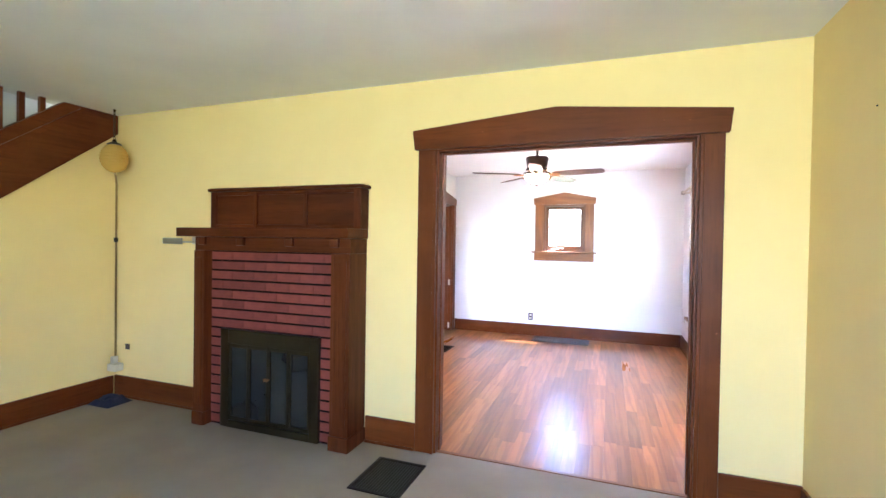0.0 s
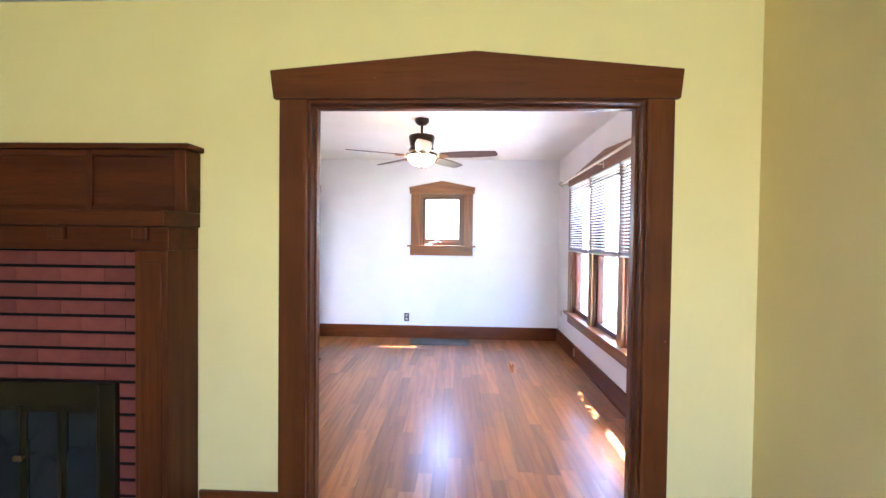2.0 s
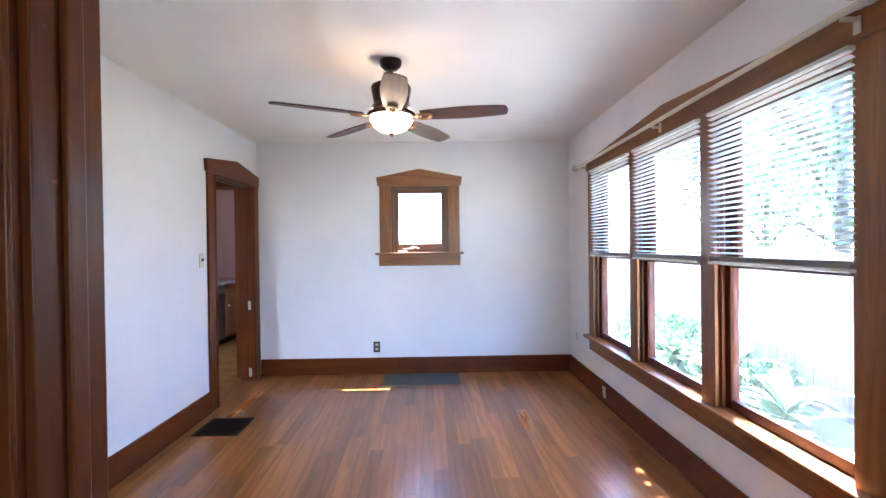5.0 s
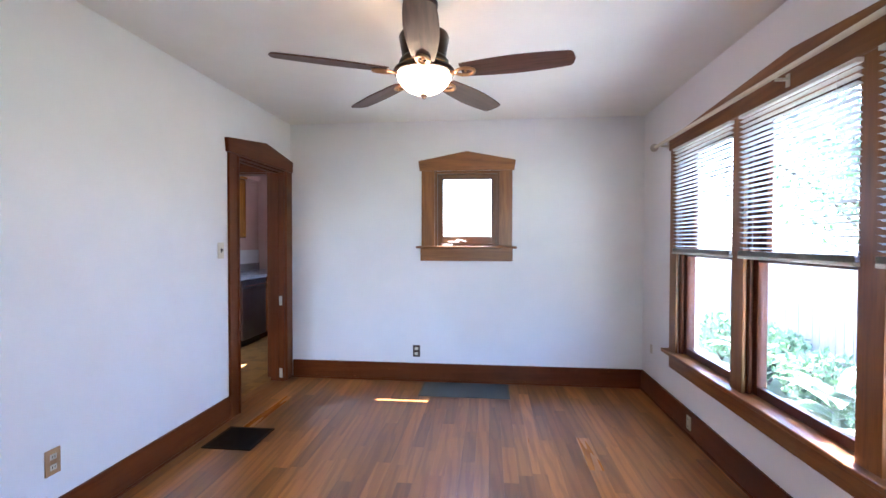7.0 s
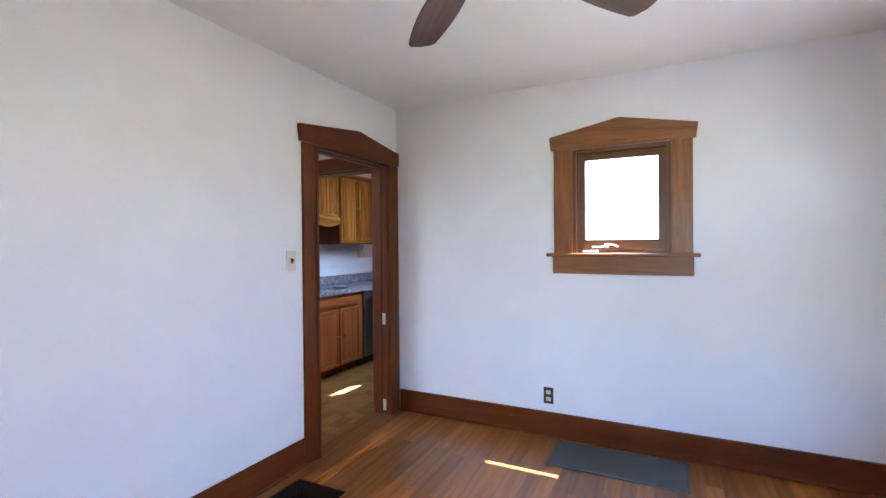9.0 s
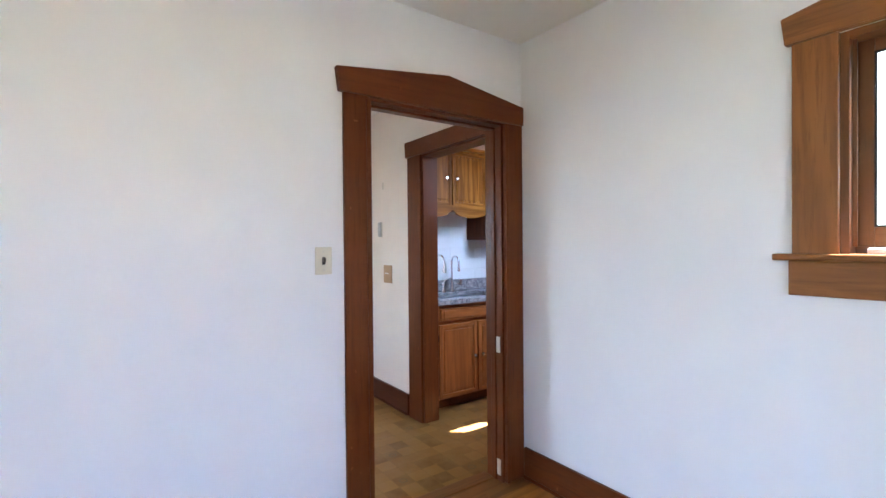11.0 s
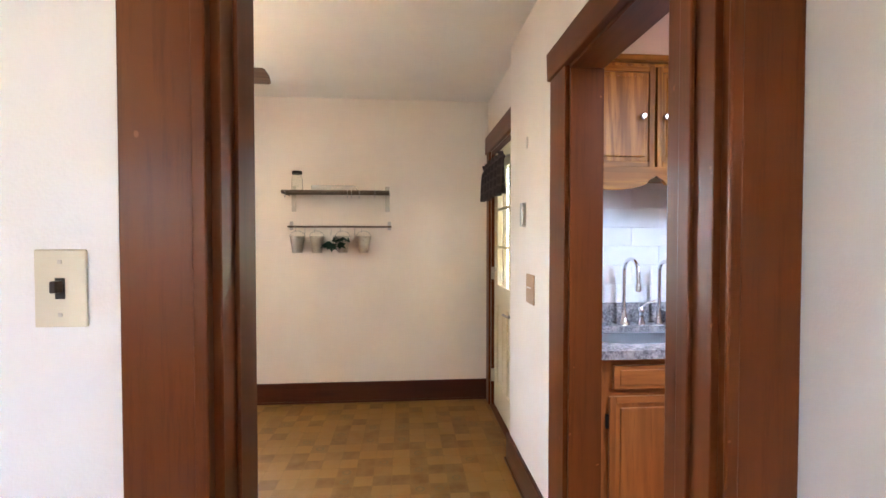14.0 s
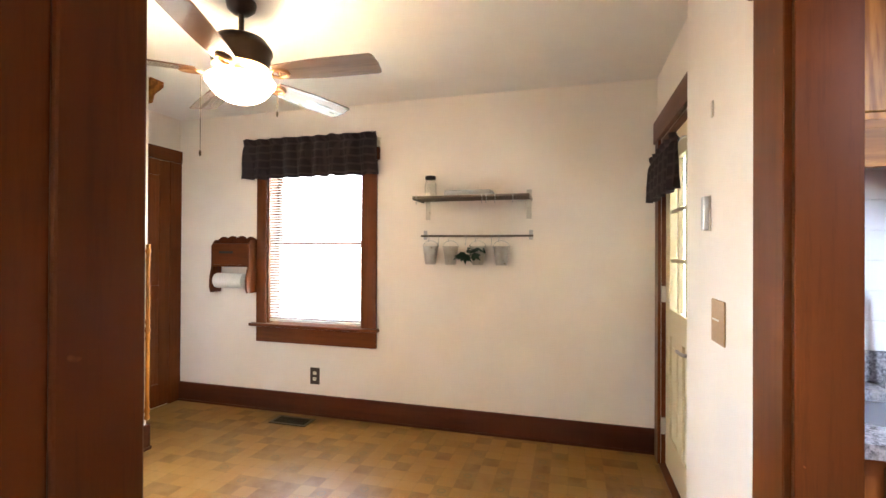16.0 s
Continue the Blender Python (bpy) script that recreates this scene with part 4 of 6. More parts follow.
ceiling_fan("five-blade walnut ceiling fan with a lit white bowl and pull chains", (-3.795, 4.92), 2.205, (21, 93, 165, 237, 309), 0.68, BLADE_GREY, BOWL_NOOK, (0.146, 2.140, 2.034), True, 0.140,
            [(0.2, 0.150), (0.42, 0.147), (0.80, 0.125), (1.0, 0.085), (1.02, 0.070), (0.95, 0.05), (0.93, 0.02), (0.85, 0.0), (0.2, -0.004)], [(0.10, -0.135, 1.80), (-0.11, 0.12, 2.02)], 0.05, 0.040)

# ---- living room ----
stair = thing("staircase", "dark stained closed stair with stringer and square balusters", "staircase", (-3.97, 1.0, 0))


def stair_z(y):
    return 2.335 + 0.78 * (y - 2.617)


bm = bmesh.new()
prism(bm, [(-0.38, 0.0), (2.63, stair_z(2.63)), (2.63, 2.508), (2.20, 2.508), (-0.38, 0.5)], -4.02, -3.955, "x")
part("stringer", bm, OAK_Y, stair)
bm = bmesh.new()
prism(bm, [(-0.38, 0.36), (2.32, 2.44), (2.32, 2.49), (-0.38, 0.41)], -3.957, -3.945, "x")
part("stringer_moulding", bm, OAK_Y, stair)
for k in range(18):
    y = 2.06 - 0.135 * k
    part("baluster", boxed((-4.005, -3.97, y - 0.019, y + 0.019, stair_z(y) + 0.47, min(2.508, stair_z(y) + 1.35)), bevel=0.002), OAK_Z, stair)
bm = bmesh.new()
prism(bm, [(-0.3, 0.0 + 1.30), (1.28, stair_z(1.28) + 1.18), (1.28, stair_z(1.28) + 1.25), (-0.3, 1.37)], -4.02, -3.955, "x")
part("handrail", bm, OAK_Y, stair)
for k in range(12):
    y = -0.38 + 0.23 * k
    part("tread", boxed((-4.965, -4.022, y, y + 0.26, 0.18 * k + 0.15, 0.18 * k + 0.18), (-4.965, -4.022, y + 0.235, y + 0.255, 0.18 * k, 0.18 * k + 0.15)), OAK_X, stair)
bm = bmesh.new()
prism(bm, [(-0.36, 0.0), (2.635, 0.0), (2.635, stair_z(2.635))], -4.02, -3.97, "x")
structure("wall_under_stairs", bm, YELLOW, "yellow painted wall under the stairs", "wall")
wall("wall_stair_west", "x", -5.12, -4.97, -3.15, 2.705, WHITE, "white painted stairwell wall", z1=2.72)

fp = thing("fireplace", "red brick fireplace with a dark wooden mantel", "fireplace", (-2.115, 2.635, 0))
FX0, FX1 = -2.785, -1.415
for a, b in ((FX0, -2.680), (-1.560, FX1)):
    bm = boxed((a, b, 2.405, 2.634, 0.10, 1.335), (a - 0.006, b + 0.004, 2.397, 2.634, 0.0, 0.10), bevel=0.004)
    box(bm, a + 0.022, b - 0.022, 2.399, 2.406, 0.16, 1.28, bevel=0.003)
    part("column", bm, MANTEL_Z, fp)
part("frieze", boxed((FX0, FX1, 2.415, 2.634, 1.335, 1.437), bevel=0.003), MANTEL_X, fp)
for x in (-2.70, -2.33, -1.90, -1.53):
    part("corbel", boxed((x - 0.035, x + 0.035, 2.388, 2.415, 1.375, 1.436), bevel=0.008), MANTEL_Z, fp)
part("mantel_shelf", boxed((-2.93, -1.405, 2.368, 2.634, 1.438, 1.505), bevel=0.005), MANTEL_X, fp)
over = part("overmantel", boxed((-2.745, -1.405, 2.535, 2.634, 1.506, 1.787), bevel=0.003), MANTEL_X, fp)
part("cap", boxed((-2.765, -1.385, 2.505, 2.634, 1.788, 1.814), bevel=0.006), MANTEL_X, over)
for a, b in ((-2.745, -2.69), (-2.325, -2.295), (-1.875, -1.845), (-1.46, -1.405)):
    part("stile", boxed((a, b, 2.520, 2.536, 1.506, 1.787), bevel=0.003), MANTEL_Z, over)
for z0, z1 in ((1.507, 1.535), (1.757, 1.786)):
    for a, b in ((-2.69, -2.325), (-2.295, -1.875), (-1.845, -1.46)):
        part("rail", boxed((a, b, 2.522, 2.536, z0, z1), bevel=0.002), MANTEL_X, over)
part("brick_backing", boxed((-2.679, -2.565, 2.4785, 2.634, 0, 1.333), (-1.685, -1.561, 2.4785, 2.634, 0, 1.333), (-2.565, -1.685, 2.4785, 2.634, 0.745, 1.333)), MORTAR, fp, "dark raked joints")
rng = random.Random(8)
COURSE = 0.0735
brick_meshes = {}


def brick_mesh(length):
    key = round(length, 3)
    if key not in brick_meshes:
        bm = boxed((-key / 2, key / 2, 0, 0.05, 0, COURSE - 0.0145), bevel=0.0006)
        me = bpy.data.meshes.new("brick")
        bm.to_mesh(me)
        bm.free()
        me.materials.append(BRICK_RED)
        brick_meshes[key] = me
    return brick_meshes[key]


for row in range(18):
    z = 1.333 - COURSE * (row + 1) + 0.006
    if z < -0.01:
        break
    spans = [(-2.679, -1.561)] if z > 0.742 else [(-2.679, -2.567), (-1.683, -1.561)]
    for a, b in spans:
        x = a
        first = 0.11 if row % 2 else 0.205
        while x < b - 0.01:
            step = min(first if x == a else 0.205, b - x)
            if b - (x + step) < 0.03:
                step = b - x
            ob = new("brick", brick_mesh(step - 0.0008))
            ob.location = (x + step / 2, 2.475 + rng.uniform(-0.0012, 0.0012), max(z, 0.0))
            ob.parent, ob.matrix_parent_inverse = fp, fp.matrix_world.inverted()
            x += step
screen = thing("fireplace_screen", "aged brass fireplace door set with smoked glass", "fireplace screen", (-2.125, 2.46, 0))
for a, b in ((-2.565, -2.49), (-1.76, -1.685)):
    part("side_frame", boxed((a, b, 2.452, 2.490, 0.0, 0.742), bevel=0.004), BRASS_DARK, screen)
part("top_frame", boxed((-2.49, -1.76, 2.452, 2.490, 0.635, 0.742), bevel=0.004), BRASS_DARK, screen)
part("bottom_frame", boxed((-2.49, -1.76, 2.452, 2.490, 0.0, 0.055), bevel=0.004), BRASS_DARK, screen)
for k in range(4):
    a = -2.488 + 0.182 * k
    leaf = part("door", boxed((a, a + 0.018, 2.462, 2.486, 0.057, 0.633), (a + 0.162, a + 0.180, 2.462, 2.486, 0.057, 0.633), (a + 0.018, a + 0.162, 2.462, 2.486, 0.057, 0.085), (a + 0.018, a + 0.162, 2.462, 2.486, 0.605, 0.633), bevel=0.002), BRASS_DARK, screen)
    part("glass", boxed((a + 0.016, a + 0.164, 2.472, 2.477, 0.083, 0.607)), FIREGLASS, leaf, "dark smoked glass")
    if k in (1, 2):
        bm = bmesh.new()
        lathe(bm, [(0, 0), (0.006, 0.002), (0.006, 0.012), (0.012, 0.018), (0.012, 0.026), (0, 0.03)], 12)
        bmesh.ops.transform(bm, verts=bm.verts[:], matrix=Matrix.Translation((a + (0.172 if k == 1 else 0.010), 2.462, 0.40)) @ Matrix.Rotation(radians(90), 4, "X"))
        part("knob", bm, COPPER, leaf, smooth=True)
structure("firebox_back", boxed((-2.49, -1.76, 2.60, 2.634, 0.0, 0.74)), MORTAR, "sooty firebox back", "fireplace")

fitting = thing("wall_bracket", "small white metal bracket on yellow wall", "bracket", (-2.96, 2.635, 1.40))
part("plate", boxed((-2.96 - 0.10, -2.96, 2.53, 2.634, 1.388, 1.400), (-2.96 - 0.10, -2.96, 2.625, 2.634, 1.375, 1.435), bevel=0.003), SCREW, fitting)
part("front_lip", boxed((-3.255, -2.96 - 0.09, 2.515, 2.53, 1.375, 1.425), bevel=0.003), STEEL, fitting)

swag = thing("hanging_lamp", "amber ribbed glass globe lamp on a chain in a corner", "lamp", (-3.775, 2.475, H))
LX, LY = -3.775, 2.475
bm = bmesh.new()
lathe(bm, [(0.0, 0.0), (0.012, -0.004), (0.006, -0.02), (0, -0.02)], 12, (LX, LY, H))
for k in range(11):
    m = Matrix.Translation((LX, LY, H - 0.03 - 0.024 * k)) @ Matrix.Rotation(radians(90 * (k % 2)), 4, "Z")
    ring = [m @ Vector((0.008 * math.cos(a), 0, 0.016 * math.sin(a))) for a in [math.tau * j / 10 for j in range(11)]]
    tube(bm, ring, 0.0026, 6)
part("chain", bm, BRASS_DARK, swag)
bm = bmesh.new()
lathe(bm, [(0, 0.03), (0.012, 0.03), (0.018, 0.01), (0.05, -0.005), (0.055, -0.012), (0, -0.012)], 24, (LX, LY, 2.222))
part("cap", bm, BRONZE, swag, smooth=True)
bm = bmesh.new()
prof = []
for k in range(25):
    a = math.pi * (0.14 + 0.80 * k / 24)
    prof.append(((0.103 + 0.003 * math.cos(k * math.pi)) * math.sin(a), 0.122 * math.cos(a)))
lathe(bm, prof, 28, (LX, LY, 2.095))
part("globe", bm, AMBER, swag, "ribbed amber glass globe", smooth=True)
bm = bmesh.new()
lathe(bm, [(0, 0.035), (0.02, 0.03), (0.028, 0.0), (0.018, -0.03), (0, -0.035)], 16, (LX, LY, 2.105))
part("bulb", bm, PAPER, swag, smooth=True)
cord = thing("lamp_cord", "brown lamp cord hanging down the room corner", "cord", (-3.945, 2.60, 0.3))
bm = bmesh.new()
tube(bm, [(LX, LY, 1.985), (-3.90, 2.57, 1.98), (-3.945, 2.612, 1.90), (-3.95, 2.615, 1.0), (-3.945, 2.612, 0.36), (-3.93, 2.60, 0.30)], 0.008, 8)
part("cable", bm, RUST, cord, smooth=True)
part("inline_switch", boxed((-3.960, -3.930, 2.598, 2.622, 1.38, 1.42), bevel=0.006), BLACK, cord)
part("plug_box", boxed((-3.965, -3.865, 2.55, 2.632, 0.235, 0.30), bevel=0.008), PLASTIC, cord)
part("plug", boxed((-3.955, -3.915, 2.57, 2.62, 0.30, 0.36), bevel=0.006), SCREW, cord)
rag = thing("folded_cloth", "dark blue folded cloth heaped in the carpet corner", "cloth", (-3.8, 2.45, 0))
bm = bmesh.new()
g = [[None] * 13 for _ in range(9)]
for i in range(9):
    for j in range(13):
        u, w = i / 8 - 0.5, j / 12 - 0.5
        edge = (1 - (2 * u) ** 4) * (1 - (2 * w) ** 4)
        z = 0.004 + edge * (0.05 + 0.05 * noise.noise((u * 5, w * 6, 1.3)))
        g[i][j] = bm.verts.new((-3.80 + 0.26 * w, 2.47 + 0.22 * u, max(0.002, z)))
for i in range(8):
    for j in range(12):
        bm.faces.new((g[i][j], g[i][j + 1], g[i + 1][j + 1], g[i + 1][j]))
part("cloth", bm, BLUE_CLOTH, rag, smooth=True)

orn = thing("wall_hanging", "narrow tan woven wall pocket with dark edging on yellow wall", "wall decoration", (EAST, 1.80, 1.9))
HY, HZ0, HZ1 = 1.785, 1.735, 2.055
bm = bmesh.new()
prism(bm, [(HY - 0.034, HZ0), (HY + 0.034, HZ0), (HY + 0.052, HZ1), (HY - 0.052, HZ1)], 1.150, 1.1685, "x")
part("woven_panel", bm, STRAW, orn)
edge = [(1.149, HY + sy * (0.034 + 0.018 * f), HZ0 + (HZ1 - HZ0) * f) for sy, f in ((-1, 0), (1, 0), (1, 0.72), (1, 1), (-1, 1), (-1, 0.72), (-1, 0))]
bm = bmesh.new()
tube(bm, edge, 0.004, 6)
tube(bm, [edge[2], edge[5]], 0.004, 6)
part("edging", bm, BROWN_PLATE, orn)
for k in range(9):
    f = 0.05 + 0.1 * k
    w = 0.030 + 0.018 * f
    bm = bmesh.new()
    tube(bm, [(1.1485 - 0.004 * (n % 2), HY - w + 2 * w * n / 8, HZ0 + (HZ1 - HZ0) * (f + 0.02 * ((n + k) % 2))) for n in range(9)], 0.005, 6)
    part("weave", bm, STRAW, orn)
nail = thing("nail", "small dark nail in yellow wall", "nail", (EAST, 2.01, 1.977))
part("head", boxed((1.164, 1.170, 2.0075, 2.0125, 1.9745, 1.9795), bevel=0.001), BLACK, nail)

# ---- breakfast nook ----
back_door = thing("door_1", "cream painted back door with nine panes and a lever handle", "door", (-4.76, 7.0, 0), kind="structure")
DX0, DX1 = -5.155, -4.365
GX0, GX1, GZ0, GZ1 = -5.035, -4.485, 1.00, 1.88
bm = boxed((DX0, GX0, 6.995, 7.038, 0.012, 2.035), (GX1, DX1, 6.995, 7.038, 0.012, 2.035), (GX0, GX1, 6.995, 7.038, GZ1, 2.035), (GX0, GX1, 6.995, 7.038, 0.84, GZ0), (GX0, GX1, 6.995, 7.038, 0.012, 0.22), (-4.815, -4.705, 6.995, 7.038, 0.22, 0.84), bevel=0.003)
leaf = part("door_leaf", bm, DOOR_CREAM, back_door)
for a, b in ((GX0, -4.815), (-4.705, GX1)):
    part("panel", boxed((a, b, 7.006, 7.028, 0.22, 0.84), (a + 0.05, b - 0.05, 7.000, 7.008, 0.28, 0.78), bevel=0.004), DOOR_CREAM, leaf)
for k in (1, 2):
    x = GX0 + (GX1 - GX0) * k / 3
    part("muntin", boxed((x - 0.011, x + 0.011, 7.002, 7.032, GZ0, GZ1), bevel=0.003), DOOR_CREAM, leaf)
    z = GZ0 + (GZ1 - GZ0) * k / 3
    part("muntin", boxed((GX0, GX1, 7.003, 7.031, z - 0.011, z + 0.011), bevel=0.003), DOOR_CREAM, leaf)
for i in range(3):
    for j in range(3):
        x0, x1 = GX0 + (GX1 - GX0) * i / 3, GX0 + (GX1 - GX0) * (i + 1) / 3
        z0, z1 = GZ0 + (GZ1 - GZ0) * j / 3, GZ0 + (GZ1 - GZ0) * (j + 1) / 3
        pane = part("pane", boxed((x0 + 0.011, x1 - 0.011, 7.015, 7.019, z0 + 0.011, z1 - 0.011)), GLASS, leaf)
        pane.visible_shadow = False
bm = boxed((-4.445, -4.405, 6.986, 6.995, 0.80, 0.88), bevel=0.004)
tube(bm, [(-4.425, 6.99, 0.845), (-4.425, 6.945, 0.845), (-4.46, 6.935, 0.845), (-4.54, 6.935, 0.842)], 0.009)
part("handle", bm, STEEL, leaf, "worn metal lever handle", smooth=True)
for z in (0.25, 1.08, 1.82):
    part("hinge", boxed((DX0 - 0.004, DX0 + 0.020, 6.968, 6.995, z - 0.05, z + 0.05), bevel=0.003), SCREW, leaf, "white metal hinge")
back_frame = thing("door_frame_back", "dark stained casing around the back door", "door frame", kind="structure")
part("casing", boxed((-5.275, -5.165, 6.950, 6.969, 0.0, 2.06), bevel=0.003), OAK_Z, back_frame)
part("casing", boxed((-4.355, -4.235, 6.950, 6.969, 0.0, 2.06), bevel=0.003), OAK_Z, back_frame)
part("header", boxed((-5.30, -4.222, 6.942, 6.969, 2.06, 2.20), bevel=0.003), OAK_X, back_frame)
part("jamb", boxed((-5.165, -5.157, 6.970, 7.098, 0.0, 2.06)), OAK_Z, back_frame)
part("jamb", boxed((-4.363, -4.355, 6.970, 7.098, 0.0, 2.06)), OAK_Z, back_frame)
part("head_jamb", boxed((-5.157, -4.363, 6.970, 7.098, 2.040, 2.06)), OAK_X, back_frame)
part("threshold", boxed((-5.157, -4.363, 6.955, 7.098, 0.0, 0.011), bevel=0.003), OAK_X, back_frame)


def valance(label, axis, face, out, u0, u1, z0, z1, folds, seed):
    """A gathered cloth valance on a thin rod."""
    rng = random.Random(seed)
    at = (face, (u0 + u1) / 2, z1) if axis == "x" else ((u0 + u1) / 2, face, z1)
    t = thing("window_valance", label, "valance", at)
    bm = bmesh.new()
    nu, nz = folds * 8, 14
    rows = []
    for i in range(nz + 1):
        f = i / nz
        row = []
        for j in range(nu + 1):
            g = j / nu
            ph = folds * math.tau * g + 1.2 * noise.noise((g * 6, seed, f * 1.5))
            d = 0.055 + (0.012 + 0.018 * f) * math.sin(ph) - 0.014 * math.exp(-((f - 0.14) / 0.06) ** 2)
            u = u0 - 0.02 * f * (1 - 2 * g) + (u1 - u0) * g
            z = z1 + (z0 - z1) * f + 0.010 * noise.noise((g * 14, seed + 3, 0)) * (1 if f > 0.9 or f < 0.1 else 0.3)
            a = face + out * d
            row.append(bm.verts.new((a, u, z) if axis == "x" else (u, a, z)))
        rows.append(row)
    for p, q in zip(rows, rows[1:]):
        for j in range(nu):
            bm.faces.new((p[j], p[j + 1], q[j + 1], q[j]))
    bmesh.ops.solidify(bm, geom=bm.faces[:], thickness=0.003)
    part("cloth", bm, PLAID, t, smooth=True)
    bm = bmesh.new()
    zr = z1 - 0.14 * (z1 - z0)
    ends = [((face + out * d, u, zr) if axis == "x" else (u, face + out * d, zr)) for u, d in ((u0 - 0.012, 0.004), (u0 - 0.012, 0.022), (u1 + 0.012, 0.022), (u1 + 0.012, 0.004))]
    tube(bm, ends, 0.005, 8)
    part("rod", bm, SCREW, t)


valance("dark plaid gathered valance over a window", "x", -5.293, 1, 3.755, 4.965, 1.935, 2.268, 9, 2)
valance("dark plaid gathered valance over the back door glass", "y", 6.95, -1, -5.12, -4.40, 1.655, 1.935, 6, 5)

shelf = thing("wall_shelf", "steel wire wall shelf on flat brackets", "shelf", (NOOK_W, 5.74, 1.72))
SY0, SY1, SX = 5.33, 6.15, -5.06
bm = bmesh.new()
for k in range(8):
    x = NOOK_W + 0.03 + k * (SX - NOOK_W - 0.03) / 7
    tube(bm, [(x, SY0, 1.722), (x, SY1, 1.722)], 0.0055, 8)
part("bars", bm, DULL, shelf, smooth=True)
part("front_rail", boxed((SX - 0.004, SX + 0.004, SY0, SY1, 1.714, 1.732), bevel=0.002), DULL, shelf)
for y in (SY0, SY1 - 0.006):
    part("end_rail", boxed((NOOK_W + 0.01, SX, y, y + 0.006, 1.706, 1.730), bevel=0.001), DULL, shelf)
for y in (5.365, 6.125):
    part("bracket", boxed((NOOK_W, NOOK_W + 0.006, y - 0.018, y + 0.018, 1.58, 1.79), bevel=0.002), SILVER, shelf)


def hook(parent, x, y, z, drop=0.07):
    bm = bmesh.new()
    tube(bm, [(x + 0.010, y, z - 0.006), (x + 0.006, y, z + 0.009), (x - 0.006, y, z + 0.009), (x - 0.011, y, z - 0.008), (x - 0.004, y, z - drop * 0.6), (x + 0.004, y, z - drop), (x + 0.014, y, z - drop + 0.006), (x + 0.016, y, z - drop + 0.018)], 0.0022, 6)
    part("hook", bm, STEEL, parent)


for y in (5.36, 5.83, 5.86, 5.92, 6.04):
    hook(shelf, SX, y, 1.722, 0.05)

rail = thing("hanging_rail", "steel utensil rail with hooks on off-white wall", "rail", (NOOK_W, 5.74, 1.457))
bm = bmesh.new()
tube(bm, [(NOOK_W + 0.045, 5.325, 1.457), (NOOK_W + 0.045, 6.16, 1.457)], 0.008, 12)
part("bar", bm, DULL, rail, smooth=True)
for y in (5.345, 6.14):
    bm = boxed((NOOK_W, NOOK_W + 0.040, y - 0.006, y + 0.006, 1.450, 1.464), (NOOK_W, NOOK_W + 0.004, y - 0.014, y + 0.014, 1.43, 1.50), bevel=0.001)
    part("wall_mount", bm, STEEL, rail)
for y in (5.46, 5.67, 5.86):
    hook(rail, NOOK_W + 0.045, y, 1.457)

for k, y in enumerate((5.405, 5.56, 5.765, 5.935)):
    bucket = thing("tin_bucket", "small galvanised tin bucket hanging from a rail", "bucket", (NOOK_W + 0.062, y, 1.245), "buckets on the rail")
    bx, by = NOOK_W + 0.064, y
    bm = bmesh.new()
    lathe(bm, [(0.0, 0.0), (0.038, 0.0), (0.040, 0.004), (0.048, 0.07), (0.049, 0.073), (0.050, 0.078), (0.057, 0.128), (0.061, 0.130), (0.061, 0.136), (0.054, 0.134), (0.036, 0.006), (0.0, 0.006)], 24, (bx, by, 1.245))
    part("pail", bm, SILVER, bucket, smooth=True)
    bm = bmesh.new()
    tube(bm, [(bx, by + 0.060 * math.cos(a), 1.372 + 0.050 * math.sin(a)) for a in [math.pi * j / 10 for j in range(11)]], 0.0022, 6)
    part("handle", bm, STEEL, bucket)
    hook(bucket, NOOK_W + 0.045, y - 0.02, 1.457, 0.045)
ivy = thing("ivy_sprig", "dark green artificial ivy sprig in a tin bucket", "plant", (NOOK_W + 0.07, 5.76, 1.36))
bm = bmesh.new()
rng = random.Random(11)
for k in range(16):
    a, r = rng.uniform(0, math.tau), rng.uniform(0.02, 0.05)
    c = Vector((NOOK_W + 0.085 + rng.uniform(0, 0.05), 5.735 + rng.uniform(-0.095, 0.055), 1.362 + rng.uniform(-0.045, 0.03)))
    m = Matrix.LocRotScale(c, Euler((rng.uniform(-0.8, 0.8), rng.uniform(0.4, 1.4), a)), (1, 1, 1))
    pts = [(0.0, 0.0), (0.010, -0.018), (0.030, -0.022), (0.028, -0.008), (0.048, 0.0), (0.028, 0.008), (0.030, 0.022), (0.010, 0.018)]
    vs = [bm.verts.new(m @ Vector((u, w, 0.004 * (1 - abs(w) * 25)))) for u, w in [(1.7 * p, 1.7 * q) for p, q in pts]]
    bm.faces.new(vs)
bmesh.ops.solidify(bm, geom=bm.faces[:], thickness=0.001)
part("leaves", bm, LEAF, ivy)
bm = bmesh.new()
tube(bm, [(NOOK_W + 0.064, 5.765, 1.26), (NOOK_W + 0.07, 5.76, 1.34), (NOOK_W + 0.10, 5.70, 1.37)], 0.003, 6)
part("stem", bm, LEAF, ivy)
jar = thing("glass_jar", "clear glass jar with a metal lid on steel shelf", "jar", (-5.20, 5.42, 1.728))
bm = bmesh.new()
lathe(bm, [(0, 0), (0.040, 0.0), (0.043, 0.006), (0.043, 0.105), (0.034, 0.125), (0.034, 0.14), (0.030, 0.14), (0.030, 0.124), (0.039, 0.103), (0.039, 0.008), (0, 0.008)], 24, (-5.20, 5.42, 1.728))
part("body", bm, JAR, jar, smooth=True)
bm = bmesh.new()
lathe(bm, [(0, 0.166), (0.036, 0.166), (0.039, 0.162), (0.039, 0.141), (0, 0.141)], 24, (-5.20, 5.42, 1.728))
